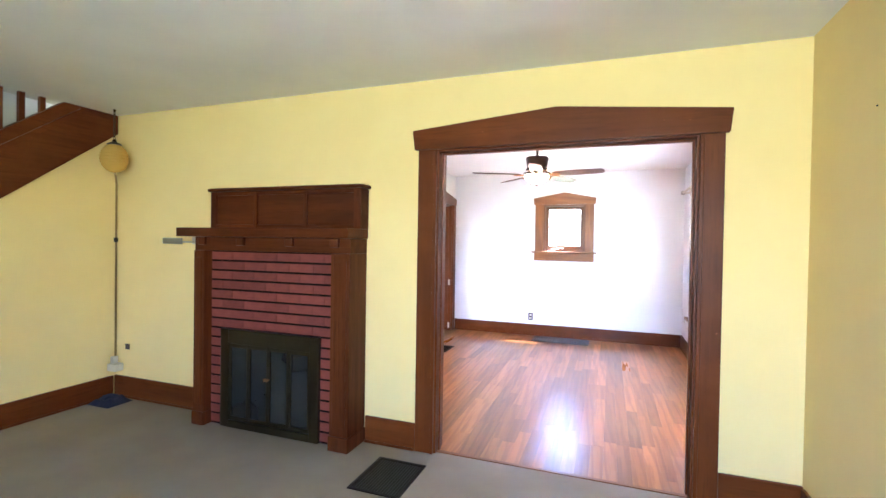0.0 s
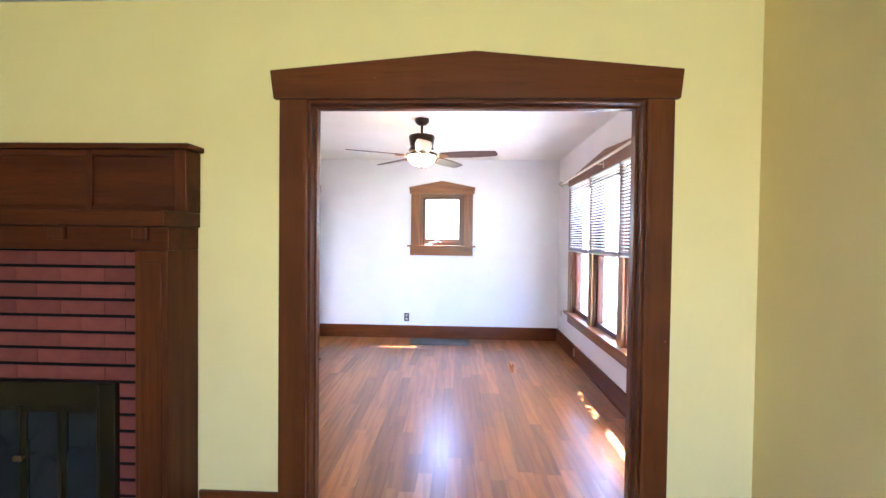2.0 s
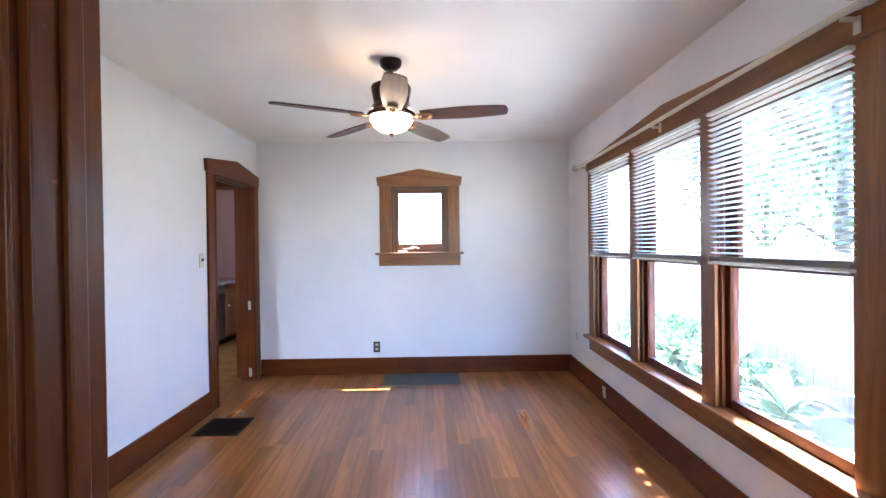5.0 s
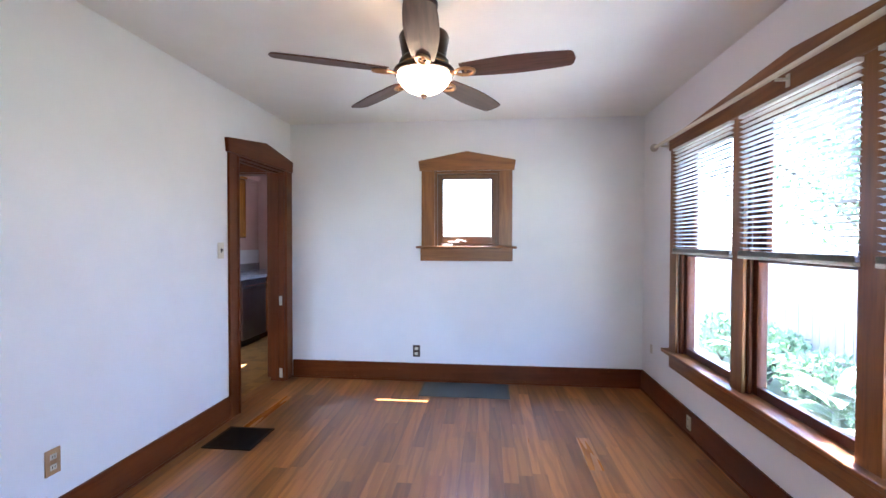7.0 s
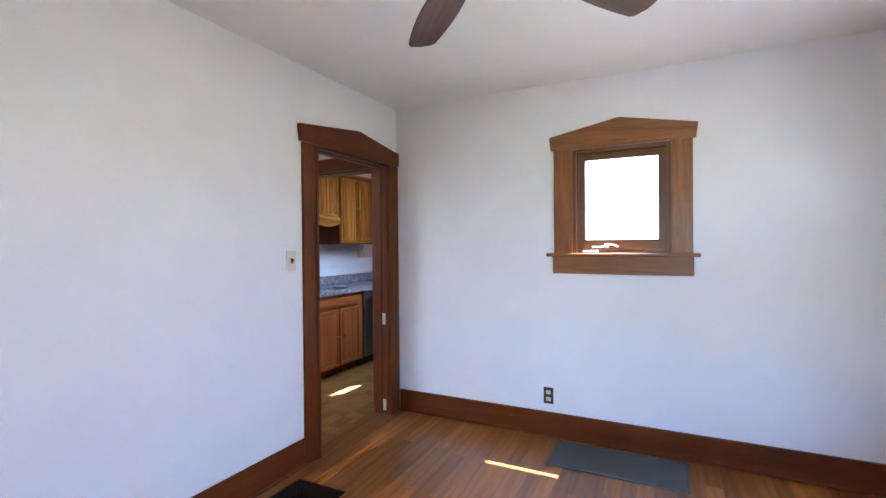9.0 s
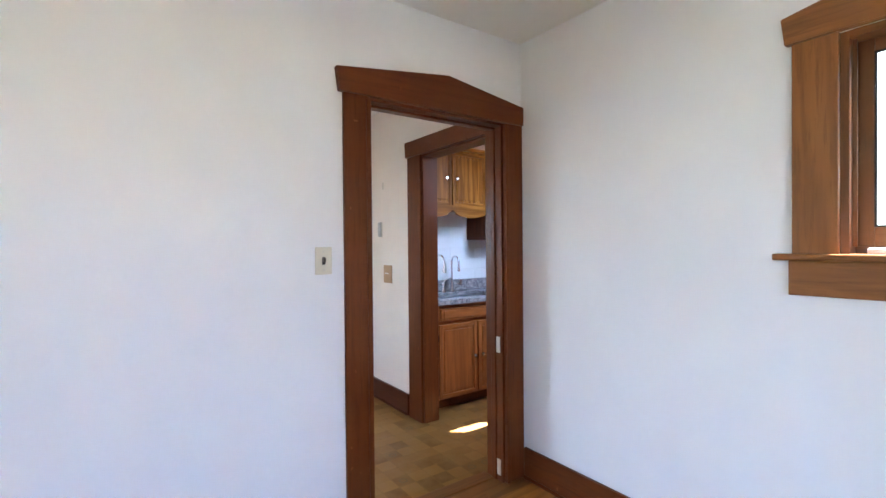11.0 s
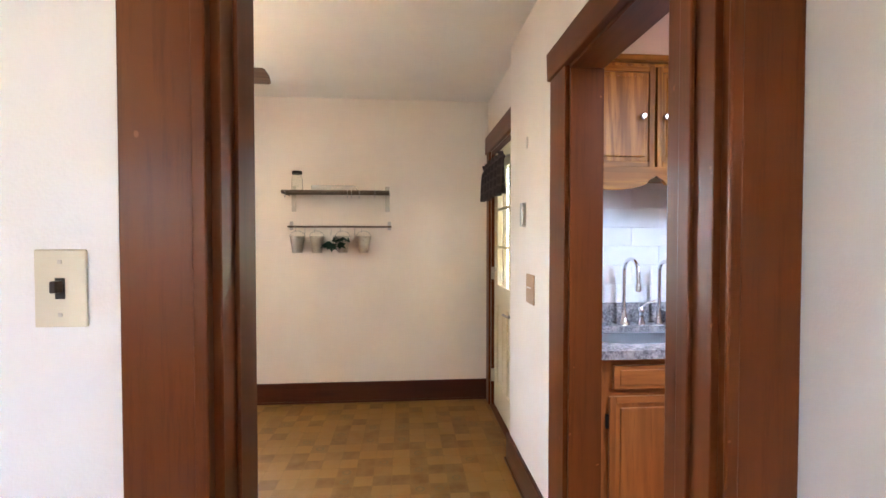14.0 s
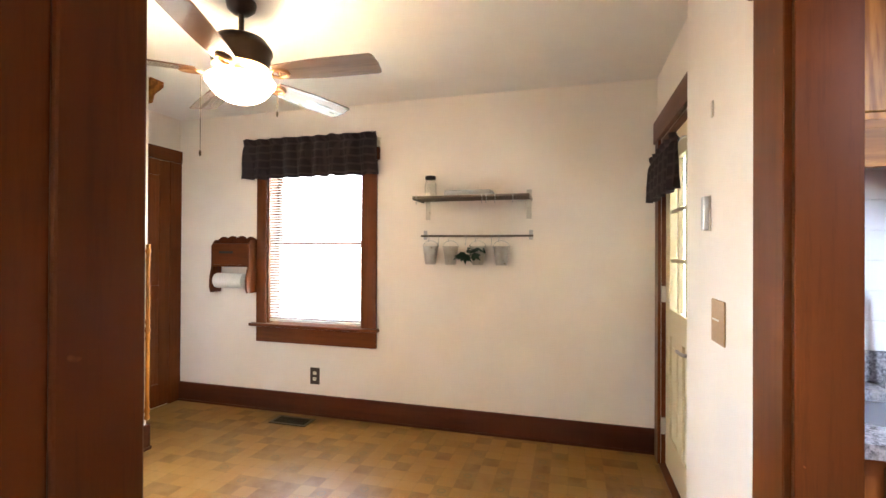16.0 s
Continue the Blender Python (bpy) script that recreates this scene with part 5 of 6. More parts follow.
part("lid", bm, SMOKED, jar, "dark metal lid", smooth=True)
dish = thing("glass_dish", "clear ribbed glass baking dish upside down on steel shelf", "dish", (-5.19, 5.71, 1.728))
bm = bmesh.new()
prism(bm, [(-5.295, 5.52), (-5.09, 5.52), (-5.09, 5.91), (-5.295, 5.91)], 1.728, 1.735, "z")
box(bm, -5.280, -5.105, 5.545, 5.885, 1.735, 1.775, bevel=0.012)
part("body", bm, FROST, dish, smooth=True)
part("paper_liner", boxed((-5.275, -5.11, 5.55, 5.88, 1.7365, 1.765), bevel=0.004), PAPER, dish)

towel = thing("towel_holder", "red-brown wooden paper towel holder with scalloped top", "towel holder", (NOOK_W, 3.64, 1.2))
TY0, TY1 = 3.455, 3.835
bm = bmesh.new()
top = [(TY0 + (TY1 - TY0) * k / 24, 1.435 + 0.020 * abs(math.sin(math.pi * k / 6)) + 0.012 * math.sin(math.pi * k / 24)) for k in range(25)]
prism(bm, [(TY0, 1.20), (TY1, 1.20)] + list(reversed(top)), NOOK_W, NOOK_W + 0.016, "x")
part("back_board", bm, MANTEL_X, towel)
for y in (TY0, TY1 - 0.018):
    bm = bmesh.new()
    prism(bm, [(NOOK_W, 0.985), (NOOK_W + 0.11, 0.985), (NOOK_W + 0.125, 1.03), (NOOK_W + 0.12, 1.12), (NOOK_W + 0.10, 1.20), (NOOK_W + 0.10, 1.38), (NOOK_W + 0.06, 1.43), (NOOK_W, 1.43)], y, y + 0.018, "y")
    part("side", bm, OAK_Z, towel)
part("shelf_board", boxed((NOOK_W, NOOK_W + 0.10, TY0 + 0.018, TY1 - 0.018, 1.205, 1.220)), MANTEL_X, towel)
part("front_board", boxed((NOOK_W + 0.088, NOOK_W + 0.10, TY0 + 0.018, TY1 - 0.018, 1.22, 1.40), bevel=0.003), OAK_Y, towel)
part("slot", boxed((NOOK_W + 0.0995, NOOK_W + 0.1015, TY0 + 0.08, TY0 + 0.22, 1.315, 1.335)), BLACK, towel)
bm = bmesh.new()
tube(bm, [(NOOK_W + 0.065, TY0 + 0.018, 1.085), (NOOK_W + 0.065, TY1 - 0.018, 1.085)], 0.012, 12)
part("dowel", bm, OAK_Y, towel)
roll = thing("paper_towel_roll", "white paper towel roll on a wooden holder", "paper towel", (NOOK_W + 0.065, 3.64, 1.085))
bm = bmesh.new()
lathe(bm, [(0.02, -0.14), (0.062, -0.14), (0.063, -0.135), (0.063, 0.135), (0.062, 0.14), (0.02, 0.14)], 32)
bmesh.ops.transform(bm, verts=bm.verts[:], matrix=Matrix.Translation((NOOK_W + 0.070, 3.635, 1.085)) @ Matrix.Rotation(radians(90), 4, "X"))
part("paper", bm, PAPER, roll, smooth=True)

closet = thing("door_2", "dark stained panel door in dark trim", "door", (-4.92, 3.02, 0), kind="structure")
for a, b in ((-5.318, -5.20), (-4.56, -4.445)):
    part("casing", boxed((a, b, 3.02, 3.040, 0.0, 2.115), bevel=0.003), OAK_Z, closet)
part("header", boxed((-5.319, -4.43, 3.02, 3.046, 2.115, 2.225), bevel=0.003), OAK_X, closet)
leaf = part("door_leaf", boxed((-5.20, -5.10, 3.021, 3.031, 0.008, 2.113), (-4.66, -4.56, 3.021, 3.031, 0.008, 2.113), (-5.10, -4.66, 3.021, 3.031, 0.008, 0.20), (-5.10, -4.66, 3.021, 3.031, 0.92, 1.04), (-5.10, -4.66, 3.021, 3.031, 1.98, 2.113), bevel=0.002), OAK_Z, closet)
for z0, z1 in ((0.20, 0.92), (1.04, 1.98)):
    part("panel", boxed((-5.10, -4.66, 3.0205, 3.024, z0, z1), (-5.06, -4.70, 3.0205, 3.028, z0 + 0.04, z1 - 0.04), bevel=0.002), OAK_Z, leaf)
bm = bmesh.new()
lathe(bm, [(0, 0), (0.010, 0), (0.010, 0.03), (0.026, 0.04), (0.026, 0.055), (0, 0.062)], 18)
bmesh.ops.transform(bm, verts=bm.verts[:], matrix=Matrix.Translation((-4.61, 3.031, 0.98)) @ Matrix.Rotation(radians(-90), 4, "X"))
part("knob", bm, BRASS_DARK, leaf, smooth=True)

bead = tagged(thing("corner_bead", "turned wooden corner guard on a wall corner", "trim", (-4.42, 3.70, 0.2), kind="structure"))
bm = bmesh.new()
prof = [(0.0, 0.20), (0.016, 0.20), (0.020, 0.215), (0.012, 0.235), (0.021, 0.26), (0.012, 0.29), (0.017, 0.31), (0.013, 0.33), (0.013, 0.73), (0.018, 0.745), (0.012, 0.77), (0.021, 0.80), (0.012, 0.83), (0.018, 0.86), (0.013, 0.88), (0.013, 1.26), (0.018, 1.275), (0.011, 1.30), (0.020, 1.335), (0.012, 1.36), (0.014, 1.375), (0.0, 1.385)]
lathe(bm, prof, 14, (-4.424, 3.669, 0))
part("turned_post", bm, CAB_Z, bead, smooth=True)
crown = thing("crown_moulding", "honey wood crown moulding at the top of a wall end", "trim", kind="structure")
bm = bmesh.new()
prism(bm, [(-4.42, 2.33), (-4.435, 2.34), (-4.45, 2.40), (-4.50, 2.45), (-4.52, 2.47), (-4.52, 2.508), (-4.42, 2.508)], 3.022, 3.685, "y")
part("moulding", bm, CAB_Y, crown)

# ---- kitchen ----
KX = -3.90   # kitchen west wall


def panel_door(parent, x, y0, y1, z0, z1, name="door", knob=None, woods=None):
    """A framed cabinet door facing +x with a raised panel."""
    e = 0.028
    wz, wy = woods or (CAB_Z, CAB_Y)
    d = part(name, boxed((x, x + 0.004, y0 + e, y1 - e, z0 + e, z1 - e)), wz, parent)
    for a in (y0, y1 - e):
        part("stile", boxed((x, x + 0.018, a, a + e, z0, z1), bevel=0.003), wz, d)
    for a in (z0, z1 - e):
        part("rail", boxed((x, x + 0.018, y0 + e, y1 - e, a, a + e), bevel=0.003), wy, d)
    part("panel", boxed((x + 0.0005, x + 0.010, y0 + e - 0.002, y1 - e + 0.002, z0 + e - 0.002, z1 - e + 0.002), (x + 0.004, x + 0.017, y0 + e + 0.02, y1 - e - 0.02, z0 + e + 0.02, z1 - e - 0.02), bevel=0.005), wz, d)
    if knob:
        bm = bmesh.new()
        lathe(bm, [(0, 0), (0.007, 0.0), (0.006, 0.010), (0.015, 0.017), (0.0165, 0.024), (0.012, 0.031), (0, 0.033)], 16)
        bmesh.ops.transform(bm, verts=bm.verts[:], matrix=Matrix.Translation((x + 0.018, *knob)) @ Matrix.Rotation(radians(90), 4, "Y"))
        part("knob", bm, CHROME, d, "chrome and crystal knob", smooth=True)
    return d


base = thing("sink_cabinet", "reddish oak sink base cabinet with two doors", "cabinet", (-3.6, 7.5, 0))
for y in (7.05, 7.905):
    part("side_panel", boxed((KX, -3.312, y, y + 0.02, 0.10, 0.868)), LOW_Z, base)
part("bottom_panel", boxed((KX, -3.312, 7.07, 7.905, 0.10, 0.12)), LOW_Y, base)
for z0, z1 in ((0.705, 0.735), (0.835, 0.868)):
    part("face_rail", boxed((-3.33, -3.3125, 7.12, 7.86, z0, z1)), LOW_Y, base)
part("face_panel", boxed((-3.345, -3.331, 7.07, 7.905, 0.12, 0.868)), LOW_Z, base)
for y0, y1 in ((7.07, 7.135), (7.845, 7.905), (7.49, 7.53)):
    part("face_stile", boxed((-3.33, -3.312, y0, y1, 0.12, 0.705 if 7.4 < y0 < 7.6 else 0.868)), LOW_Z, base)
part("toe_kick", boxed((KX, -3.40, 7.05, 7.925, 0.0, 0.10)), MANTEL_X, base)
part("drawer_front", boxed((-3.312, -3.292, 7.135, 7.845, 0.735, 0.835), (-3.296, -3.288, 7.16, 7.82, 0.752, 0.818), bevel=0.004), LOW_Y, base)
panel_door(base, -3.312, 7.118, 7.500, 0.115, 0.705, knob=(7.470, 0.42), woods=(LOW_Z, LOW_Y))
panel_door(base, -3.312, 7.520, 7.862, 0.115, 0.705, knob=(7.555, 0.42), woods=(LOW_Z, LOW_Y))
for z in (0.17, 0.60):
    part("hinge", boxed((-3.312, -3.300, 7.106, 7.118, z - 0.03, z + 0.03), bevel=0.002), SMOKED, base)

counter = thing("countertop", "speckled grey stone countertop with a low upstand", "countertop", (-3.58, 7.9, 0.87))
SK = (-3.765, -3.375, 7.12, 7.86)


def bowl_outline(grow):
    """Rounded rectangle of the sink cut-out, from the low x, low y corner round."""
    pts, rad = [], 0.13
    corners = ((SK[0], SK[2], 180), (SK[1], SK[2], 270), (SK[1], SK[3], 0), (SK[0], SK[3], 90))
    for cx, cy, a0 in corners:
        mx, my = cx + rad * (1 if cx == SK[0] else -1), cy + rad * (1 if cy == SK[2] else -1)
        for k in range(8):
            a = radians(a0 + 90 * k / 7)
            pts.append((mx + (rad + grow) * math.cos(a), my + (rad + grow) * math.sin(a)))
    return pts


bm = bmesh.new()
outer = [(KX, 7.042), (-3.262, 7.042), (-3.262, 9.49), (KX, 9.49)]
inner = bowl_outline(0.0)
low_in, high_in = ([bm.verts.new((x, y, z)) for x, y in inner] for z in (0.869, 0.905))
low_out, high_out = ([bm.verts.new((x, y, z)) for x, y in outer] for z in (0.869, 0.905))
for k in range(len(inner)):
    n = (k + 1) % len(inner)
    bm.faces.new((low_in[k], low_in[n], high_in[n], high_in[k]))
for k in range(4):
    n, q = (k + 1) % 4, len(inner) // 4
    bm.faces.new((low_out[k], low_out[n], high_out[n], high_out[k]))
    for out, inn in ((low_out, low_in), (high_out, high_in)):
        arc = [inn[(q * k + q // 2 + j) % len(inner)] for j in range(q + 1)]
        bm.faces.new([out[k], out[n]] + arc[::-1])
bmesh.ops.recalc_face_normals(bm, faces=bm.faces[:])
part("slab", bm, GRANITE, counter)
part("upstand", boxed((KX, KX + 0.02, 7.042, 9.49, 0.906, 1.01), (KX + 0.02, -3.30, 7.042, 7.060, 0.906, 1.01), bevel=0.002), GRANITE, counter)
sink = thing("kitchen_sink", "undermount brushed steel sink bowl with rounded corners", "sink", (-3.57, 7.48, 0.70))
bm = bmesh.new()
rings = [[bm.verts.new((x, y, z)) for x, y in bowl_outline(g)] for z, g in ((0.868, 0.02), (0.867, 0.004), (0.75, -0.004), (0.715, -0.02), (0.70, -0.06))]
for p, q in zip(rings, rings[1:]):
    for k in range(len(p)):
        n = (k + 1) % len(p)
        bm.faces.new((p[k], p[n], q[n], q[k]))
bm.faces.new(rings[-1])
bmesh.ops.solidify(bm, geom=bm.faces[:], thickness=0.002)
part("basin", bm, SATIN, sink, smooth=True)
bm = bmesh.new()
lathe(bm, [(0, 0.001), (0.038, 0.001), (0.042, 0.004), (0.034, 0.004), (0.030, 0.002), (0, 0.002)], 20, (-3.57, 7.49, 0.703))
part("drain", bm, CHROME, sink, smooth=True)


def gooseneck(name, label, x, y, top, reach, bell):
    t = thing(name, label, "faucet", (x, y, 0.905))
    bm = bmesh.new()
    lathe(bm, [(0, 0), (bell, 0), (bell, 0.008), (bell * 0.62, 0.03), (0.013, 0.07), (0.012, 0.09), (0, 0.09)], 20, (x, y, 0.905))
    part("base", bm, CHROME, t, smooth=True)
    r = reach / 2
    pts = [(x, y, 0.98), (x, y, top - r)]
    pts += [(x + r - r * math.cos(a), y, top - r + r * math.sin(a)) for a in [math.pi * k / 12 for k in range(1, 13)]]
    pts += [(x + reach, y, top - r - 0.05)]
    bm = bmesh.new()
    tube(bm, pts, 0.0095, 12)
    part("spout", bm, CHROME, t, smooth=True)
    bm = bmesh.new()
    lathe(bm, [(0, 0), (0.013, 0), (0.014, 0.03), (0.010, 0.04), (0, 0.04)], 14, (x + reach, y, top - r - 0.085))
    part("nozzle", bm, CHROME, t, smooth=True)
    return t


tap = gooseneck("faucet", "tall chrome gooseneck kitchen faucet behind the sink", -3.815, 7.43, 1.257, 0.15, 0.034)
filt = gooseneck("filter_tap", "slim chrome gooseneck filter tap behind the sink", -3.815, 7.625, 1.24, 0.11, 0.022)
part("filter_lever", boxed((-3.80, -3.74, 7.63, 7.70, 0.975, 0.985), (-3.80, -3.77, 7.69, 7.72, 0.96, 1.02), bevel=0.003), CHROME, filt)
lever = thing("tap_lever", "chrome single tap lever behind the sink", "faucet", (-3.815, 7.525, 0.905))
bm = bmesh.new()
lathe(bm, [(0, 0), (0.024, 0), (0.022, 0.01), (0.013, 0.03), (0.016, 0.06), (0.018, 0.075), (0.010, 0.09), (0, 0.092)], 18, (-3.815, 7.525, 0.905))
part("base", bm, CHROME, lever, smooth=True)
bm = bmesh.new()
tube(bm, [(-3.815, 7.525, 0.99), (-3.80, 7.55, 1.02), (-3.78, 7.59, 1.035)], 0.006)
part("arm", bm, CHROME, lever, smooth=True)
soap = thing("soap_pump", "small chrome soap pump behind the sink", "soap pump", (-3.815, 7.25, 0.905))
bm = bmesh.new()
lathe(bm, [(0, 0), (0.02, 0), (0.018, 0.012), (0.008, 0.03), (0.008, 0.07), (0.012, 0.075), (0.012, 0.085), (0, 0.088)], 16, (-3.815, 7.25, 0.905))
tube(bm, [(-3.815, 7.25, 0.985), (-3.755, 7.25, 0.985), (-3.745, 7.25, 0.975)], 0.005)
part("pump", bm, CHROME, soap, smooth=True)

dw = thing("dishwasher", "dark brushed steel dishwasher between oak cabinets", "dishwasher", (-3.58, 8.24, 0))
part("body", boxed((KX, -3.315, 7.935, 8.545, 0.10, 0.866)), SMOKED, dw)
part("door", boxed((-3.315, -3.285, 7.945, 8.535, 0.11, 0.755), bevel=0.006), BLUED, dw)
part("control_panel", boxed((-3.315, -3.283, 7.945, 8.535, 0.760, 0.862), bevel=0.006), BLUED, dw)
bm = bmesh.new()
tube(bm, [(-3.285, 8.0, 0.79), (-3.25, 8.0, 0.79), (-3.25, 8.48, 0.79), (-3.285, 8.48, 0.79)], 0.010)
part("handle", bm, CHROME, dw, smooth=True)
part("toe_kick", boxed((KX, -3.38, 7.935, 8.545, 0.0, 0.10)), BLACK, dw)
end_unit = thing("base_cabinet", "reddish oak base cabinet beside the dishwasher", "cabinet", (-3.6, 8.8, 0))
part("body", boxed((KX, -3.312, 8.55, 9.49, 0.10, 0.868)), LOW_Z, end_unit)
part("toe_kick", boxed((KX, -3.40, 8.55, 9.49, 0.0, 0.10)), MANTEL_X, end_unit)
panel_door(end_unit, -3.312, 9.04, 9.46, 0.115, 0.705, knob=(9.09, 0.55), woods=(LOW_Z, LOW_Y))
panel_door(end_unit, -3.312, 8.57, 8.98, 0.115, 0.705, knob=(8.62, 0.55), woods=(LOW_Z, LOW_Y))

upper = thing("wall_cabinet", "honey oak wall cabinet over the sink with scalloped valance", "cabinet", (-3.72, 7.45, 1.66))
part("body", boxed((KX, -3.590, 7.05, 7.875, 1.665, 2.195)), CAB_Z, upper)
part("crown", boxed((KX, -3.555, 7.05, 7.875, 2.195, 2.225), bevel=0.006), CAB_Y, upper)
panel_door(upper, -3.590, 7.075, 7.455, 1.70, 2.175, knob=(7.390, 1.935))
panel_door(upper, -3.590, 7.467, 7.850, 1.70, 2.175, knob=(7.505, 1.935))
bm = bmesh.new()
low = []
for k in range(49):
    g = k / 48
    w = abs(math.sin(2 * math.pi * g))
    low.append((7.05 + 0.825 * g, 1.655 - 0.052 * w ** 0.7 - (0.012 if abs(g - 0.5) > 0.06 else -0.004)))
prism(bm, low + [(7.875, 1.70), (7.05, 1.70)], -3.590, -3.566, "x")
part("scalloped_valance", bm, CAB_Y, upper)
tall = thing("wall_cabinet", "deeper honey oak wall cabinet hanging lower beside the sink", "cabinet", (-3.72, 8.2, 1.39))
# Body darker than its honey oak doors: the side's shade is in the colour.
part("body", boxed((KX, -3.590, 7.88, 8.565, 1.395, 2.195)), MANTEL_Z, tall)
part("crown", boxed((KX, -3.555, 7.88, 8.565, 2.195, 2.225), bevel=0.006), CAB_Y, tall)
panel_door(tall, -3.590, 7.895, 8.210, 1.41, 2.175, knob=(8.18, 1.82))
panel_door(tall, -3.590, 8.235, 8.550, 1.41, 2.175, knob=(8.265, 1.82))
structure("kitchen_soffit", boxed((KX, -3.60, 7.042, 9.0, 2.226, H)), PINK, "pale pink boxed soffit above wall cabinets", "soffit")
splash = thing("splashback", "off-white glazed tile splashback behind the sink", "splashback", (KX, 7.5, 1.02), kind="structure")
tile_me = {}
for iz, z in enumerate((1.012, 1.115, 1.218, 1.321, 1.424, 1.527, 1.630)):
    n = 0
    y = 7.044 - (0.155 if iz % 2 else 0.0)
    while y < 9.45:
        a, b = max(y, 7.044), min(y + 0.308, 9.49)
        top = 1.664 if a < 7.87 else (1.394 if a < 8.56 else 1.218)
        z1 = min(z + 0.101, top)
        if z1 - z > 0.01 and b - a > 0.01 and not (a < 7.875 < b and z1 > 1.394):
            key = (round(b - a, 3), round(z1 - z, 3))
            if key not in tile_me:
                me = bpy.data.meshes.new("tile")
                bm = boxed((0, 0.008, 0, key[0], 0, key[1]), bevel=0.0015)
                bm.to_mesh(me)
                bm.free()
                me.materials.append(TILE)
                tile_me[key] = me
            ob = new("tile", tile_me[key])
            ob.location = (KX + 0.002, a, z)
            ob.parent, ob.matrix_parent_inverse = splash, splash.matrix_world.inverted()
        y += 0.310
part("grout", boxed((KX, KX + 0.004, 7.042, 7.875, 1.01, 1.664), (KX, KX + 0.004, 7.875, 8.56, 1.01, 1.394), (KX, KX + 0.004, 8.56, 9.49, 1.01, 1.21)), PAPER, splash)

# ---- outside ----
structure("ground", boxed((-300, 300, -300, 300, -0.9, -0.62)), GRASS, "lawn and garden ground", "ground")
# Added reflector: throws sunlight up through the triple window to the ceiling.
structure("bounce_strip", boxed((1.40, 3.05, -6.0, 16.0, -0.64, -0.60)), BOUNCE_PALE, "pale ground strip added to bounce sun into the dining room", "path")
structure("foundation", boxed((-5.47, 1.32, -3.15, 9.65, -0.62, -0.121)), MORTAR, "house foundation", "foundation")
fence = thing("fence", "weathered grey-brown board fence along the garden", "fence", (4.2, 5.0, -0.62))
board = boxed((-0.011, 0.011, -0.069, 0.069, 0.0, 1.86), bevel=0.003)
board_me = bpy.data.meshes.new("board")
board.to_mesh(board_me)
board.free()
board_me.materials.append(FENCE)
rng = random.Random(3)
for k in range(96):
    ob = new("board", board_me)
    ob.location = (4.2 + rng.uniform(-0.004, 0.004), -1.0 + 0.145 * k, -0.62 + rng.uniform(-0.02, 0.02))
    ob.parent, ob.matrix_parent_inverse = fence, fence.matrix_world.inverted()
for k in range(7):
    part("post", boxed((4.215, 4.305, -1.0 + 2.3 * k, -0.91 + 2.3 * k, -0.62, 1.30), bevel=0.004), FENCE, fence)
for z in (-0.3, 0.4, 1.05):
    part("rail", boxed((4.213, 4.25, -1.05, 12.95, z, z + 0.08)), FENCE, fence)


def hosta(x, y, size, seed):
    rng = random.Random(seed)
    t = thing("garden_plant", "broad-leaved pale green garden plant in bright sun", "plant", (x, y, -0.62), "garden plants")
    for k in range(22):
        a = math.tau * k / 22 * 2.4 + rng.uniform(-0.3, 0.3)
        lift, reach = rng.uniform(0.35, 1.0), rng.uniform(0.5, 1.0) * size
        bm = bmesh.new()
        rows = []
        for i in range(7):
            f = i / 6
            w = 0.30 * reach * math.sin(math.pi * min(1, 0.08 + f * 0.92)) ** 0.8
            cx = reach * f
            cz = size * lift * (1.1 * f - 0.75 * f * f) + size * 0.4 * lift
            rows.append([bm.verts.new((x + math.cos(a) * cx - math.sin(a) * s * w, y + math.sin(a) * cx + math.cos(a) * s * w, -0.62 + cz - abs(s) * 0.0 + 0.15 * w * s * s)) for s in (-0.5, 0, 0.5)])
        for p, q in zip(rows, rows[1:]):
            for j in range(2):
                bm.faces.new((p[j], p[j + 1], q[j + 1], q[j]))
        bmesh.ops.remove_doubles(bm, verts=bm.verts[:], dist=1e-5)
        part("leaf", bm, HOSTA, t, smooth=True)
    bm = bmesh.new()
    lathe(bm, [(0, 0), (0.05 * size, 0), (0.03 * size, 0.45 * size), (0, 0.5 * size)], 8, (x, y, -0.62))
    part("stem", bm, HOSTA, t)


def shrub(x, y, wide, high, seed):
    """A low bush of many small leaves on a few stems."""
    rng = random.Random(seed)
    t = thing("garden_shrub", "low leafy green shrub at the foot of the fence", "shrub", (x, y, -0.62), "garden shrubs")
    bm = bmesh.new()
    for k in range(7):
        a = math.tau * k / 7
        tube(bm, [(x, y, -0.62), (x + 0.25 * wide * math.cos(a), y + 0.25 * wide * math.sin(a), -0.62 + high * 0.7)], 0.012, 6)
    part("stems", bm, BARK, t)
    verts, faces = [], []
    for k in range(900):
        d = Vector((rng.gauss(0, 1), rng.gauss(0, 1), rng.gauss(0, 1))).normalized() * rng.uniform(0.5, 1.0)
        c = Vector((x + d.x * wide / 2, y + d.y * wide / 2, -0.62 + high * (0.55 + 0.45 * d.z)))
        e = Euler((rng.uniform(0, 6.3), rng.uniform(0, 6.3), rng.uniform(0, 6.3))).to_matrix()
        n, size = len(verts), rng.uniform(0.03, 0.065)
        verts += [c + e @ Vector(p) * size for p in ((-1, 0, 0), (-0.2, -0.5, 0.1), (1, 0, 0), (-0.2, 0.5, 0.1))]
        faces.append((n, n + 1, n + 2, n + 3))
    me = bpy.data.meshes.new("leaves")
    me.from_pydata([tuple(v) for v in verts], [], faces)
    me.materials.append(FOLIAGE)
    ob = new("leaves", me)
    ob.parent, ob.matrix_parent_inverse = t, t.matrix_world.inverted()


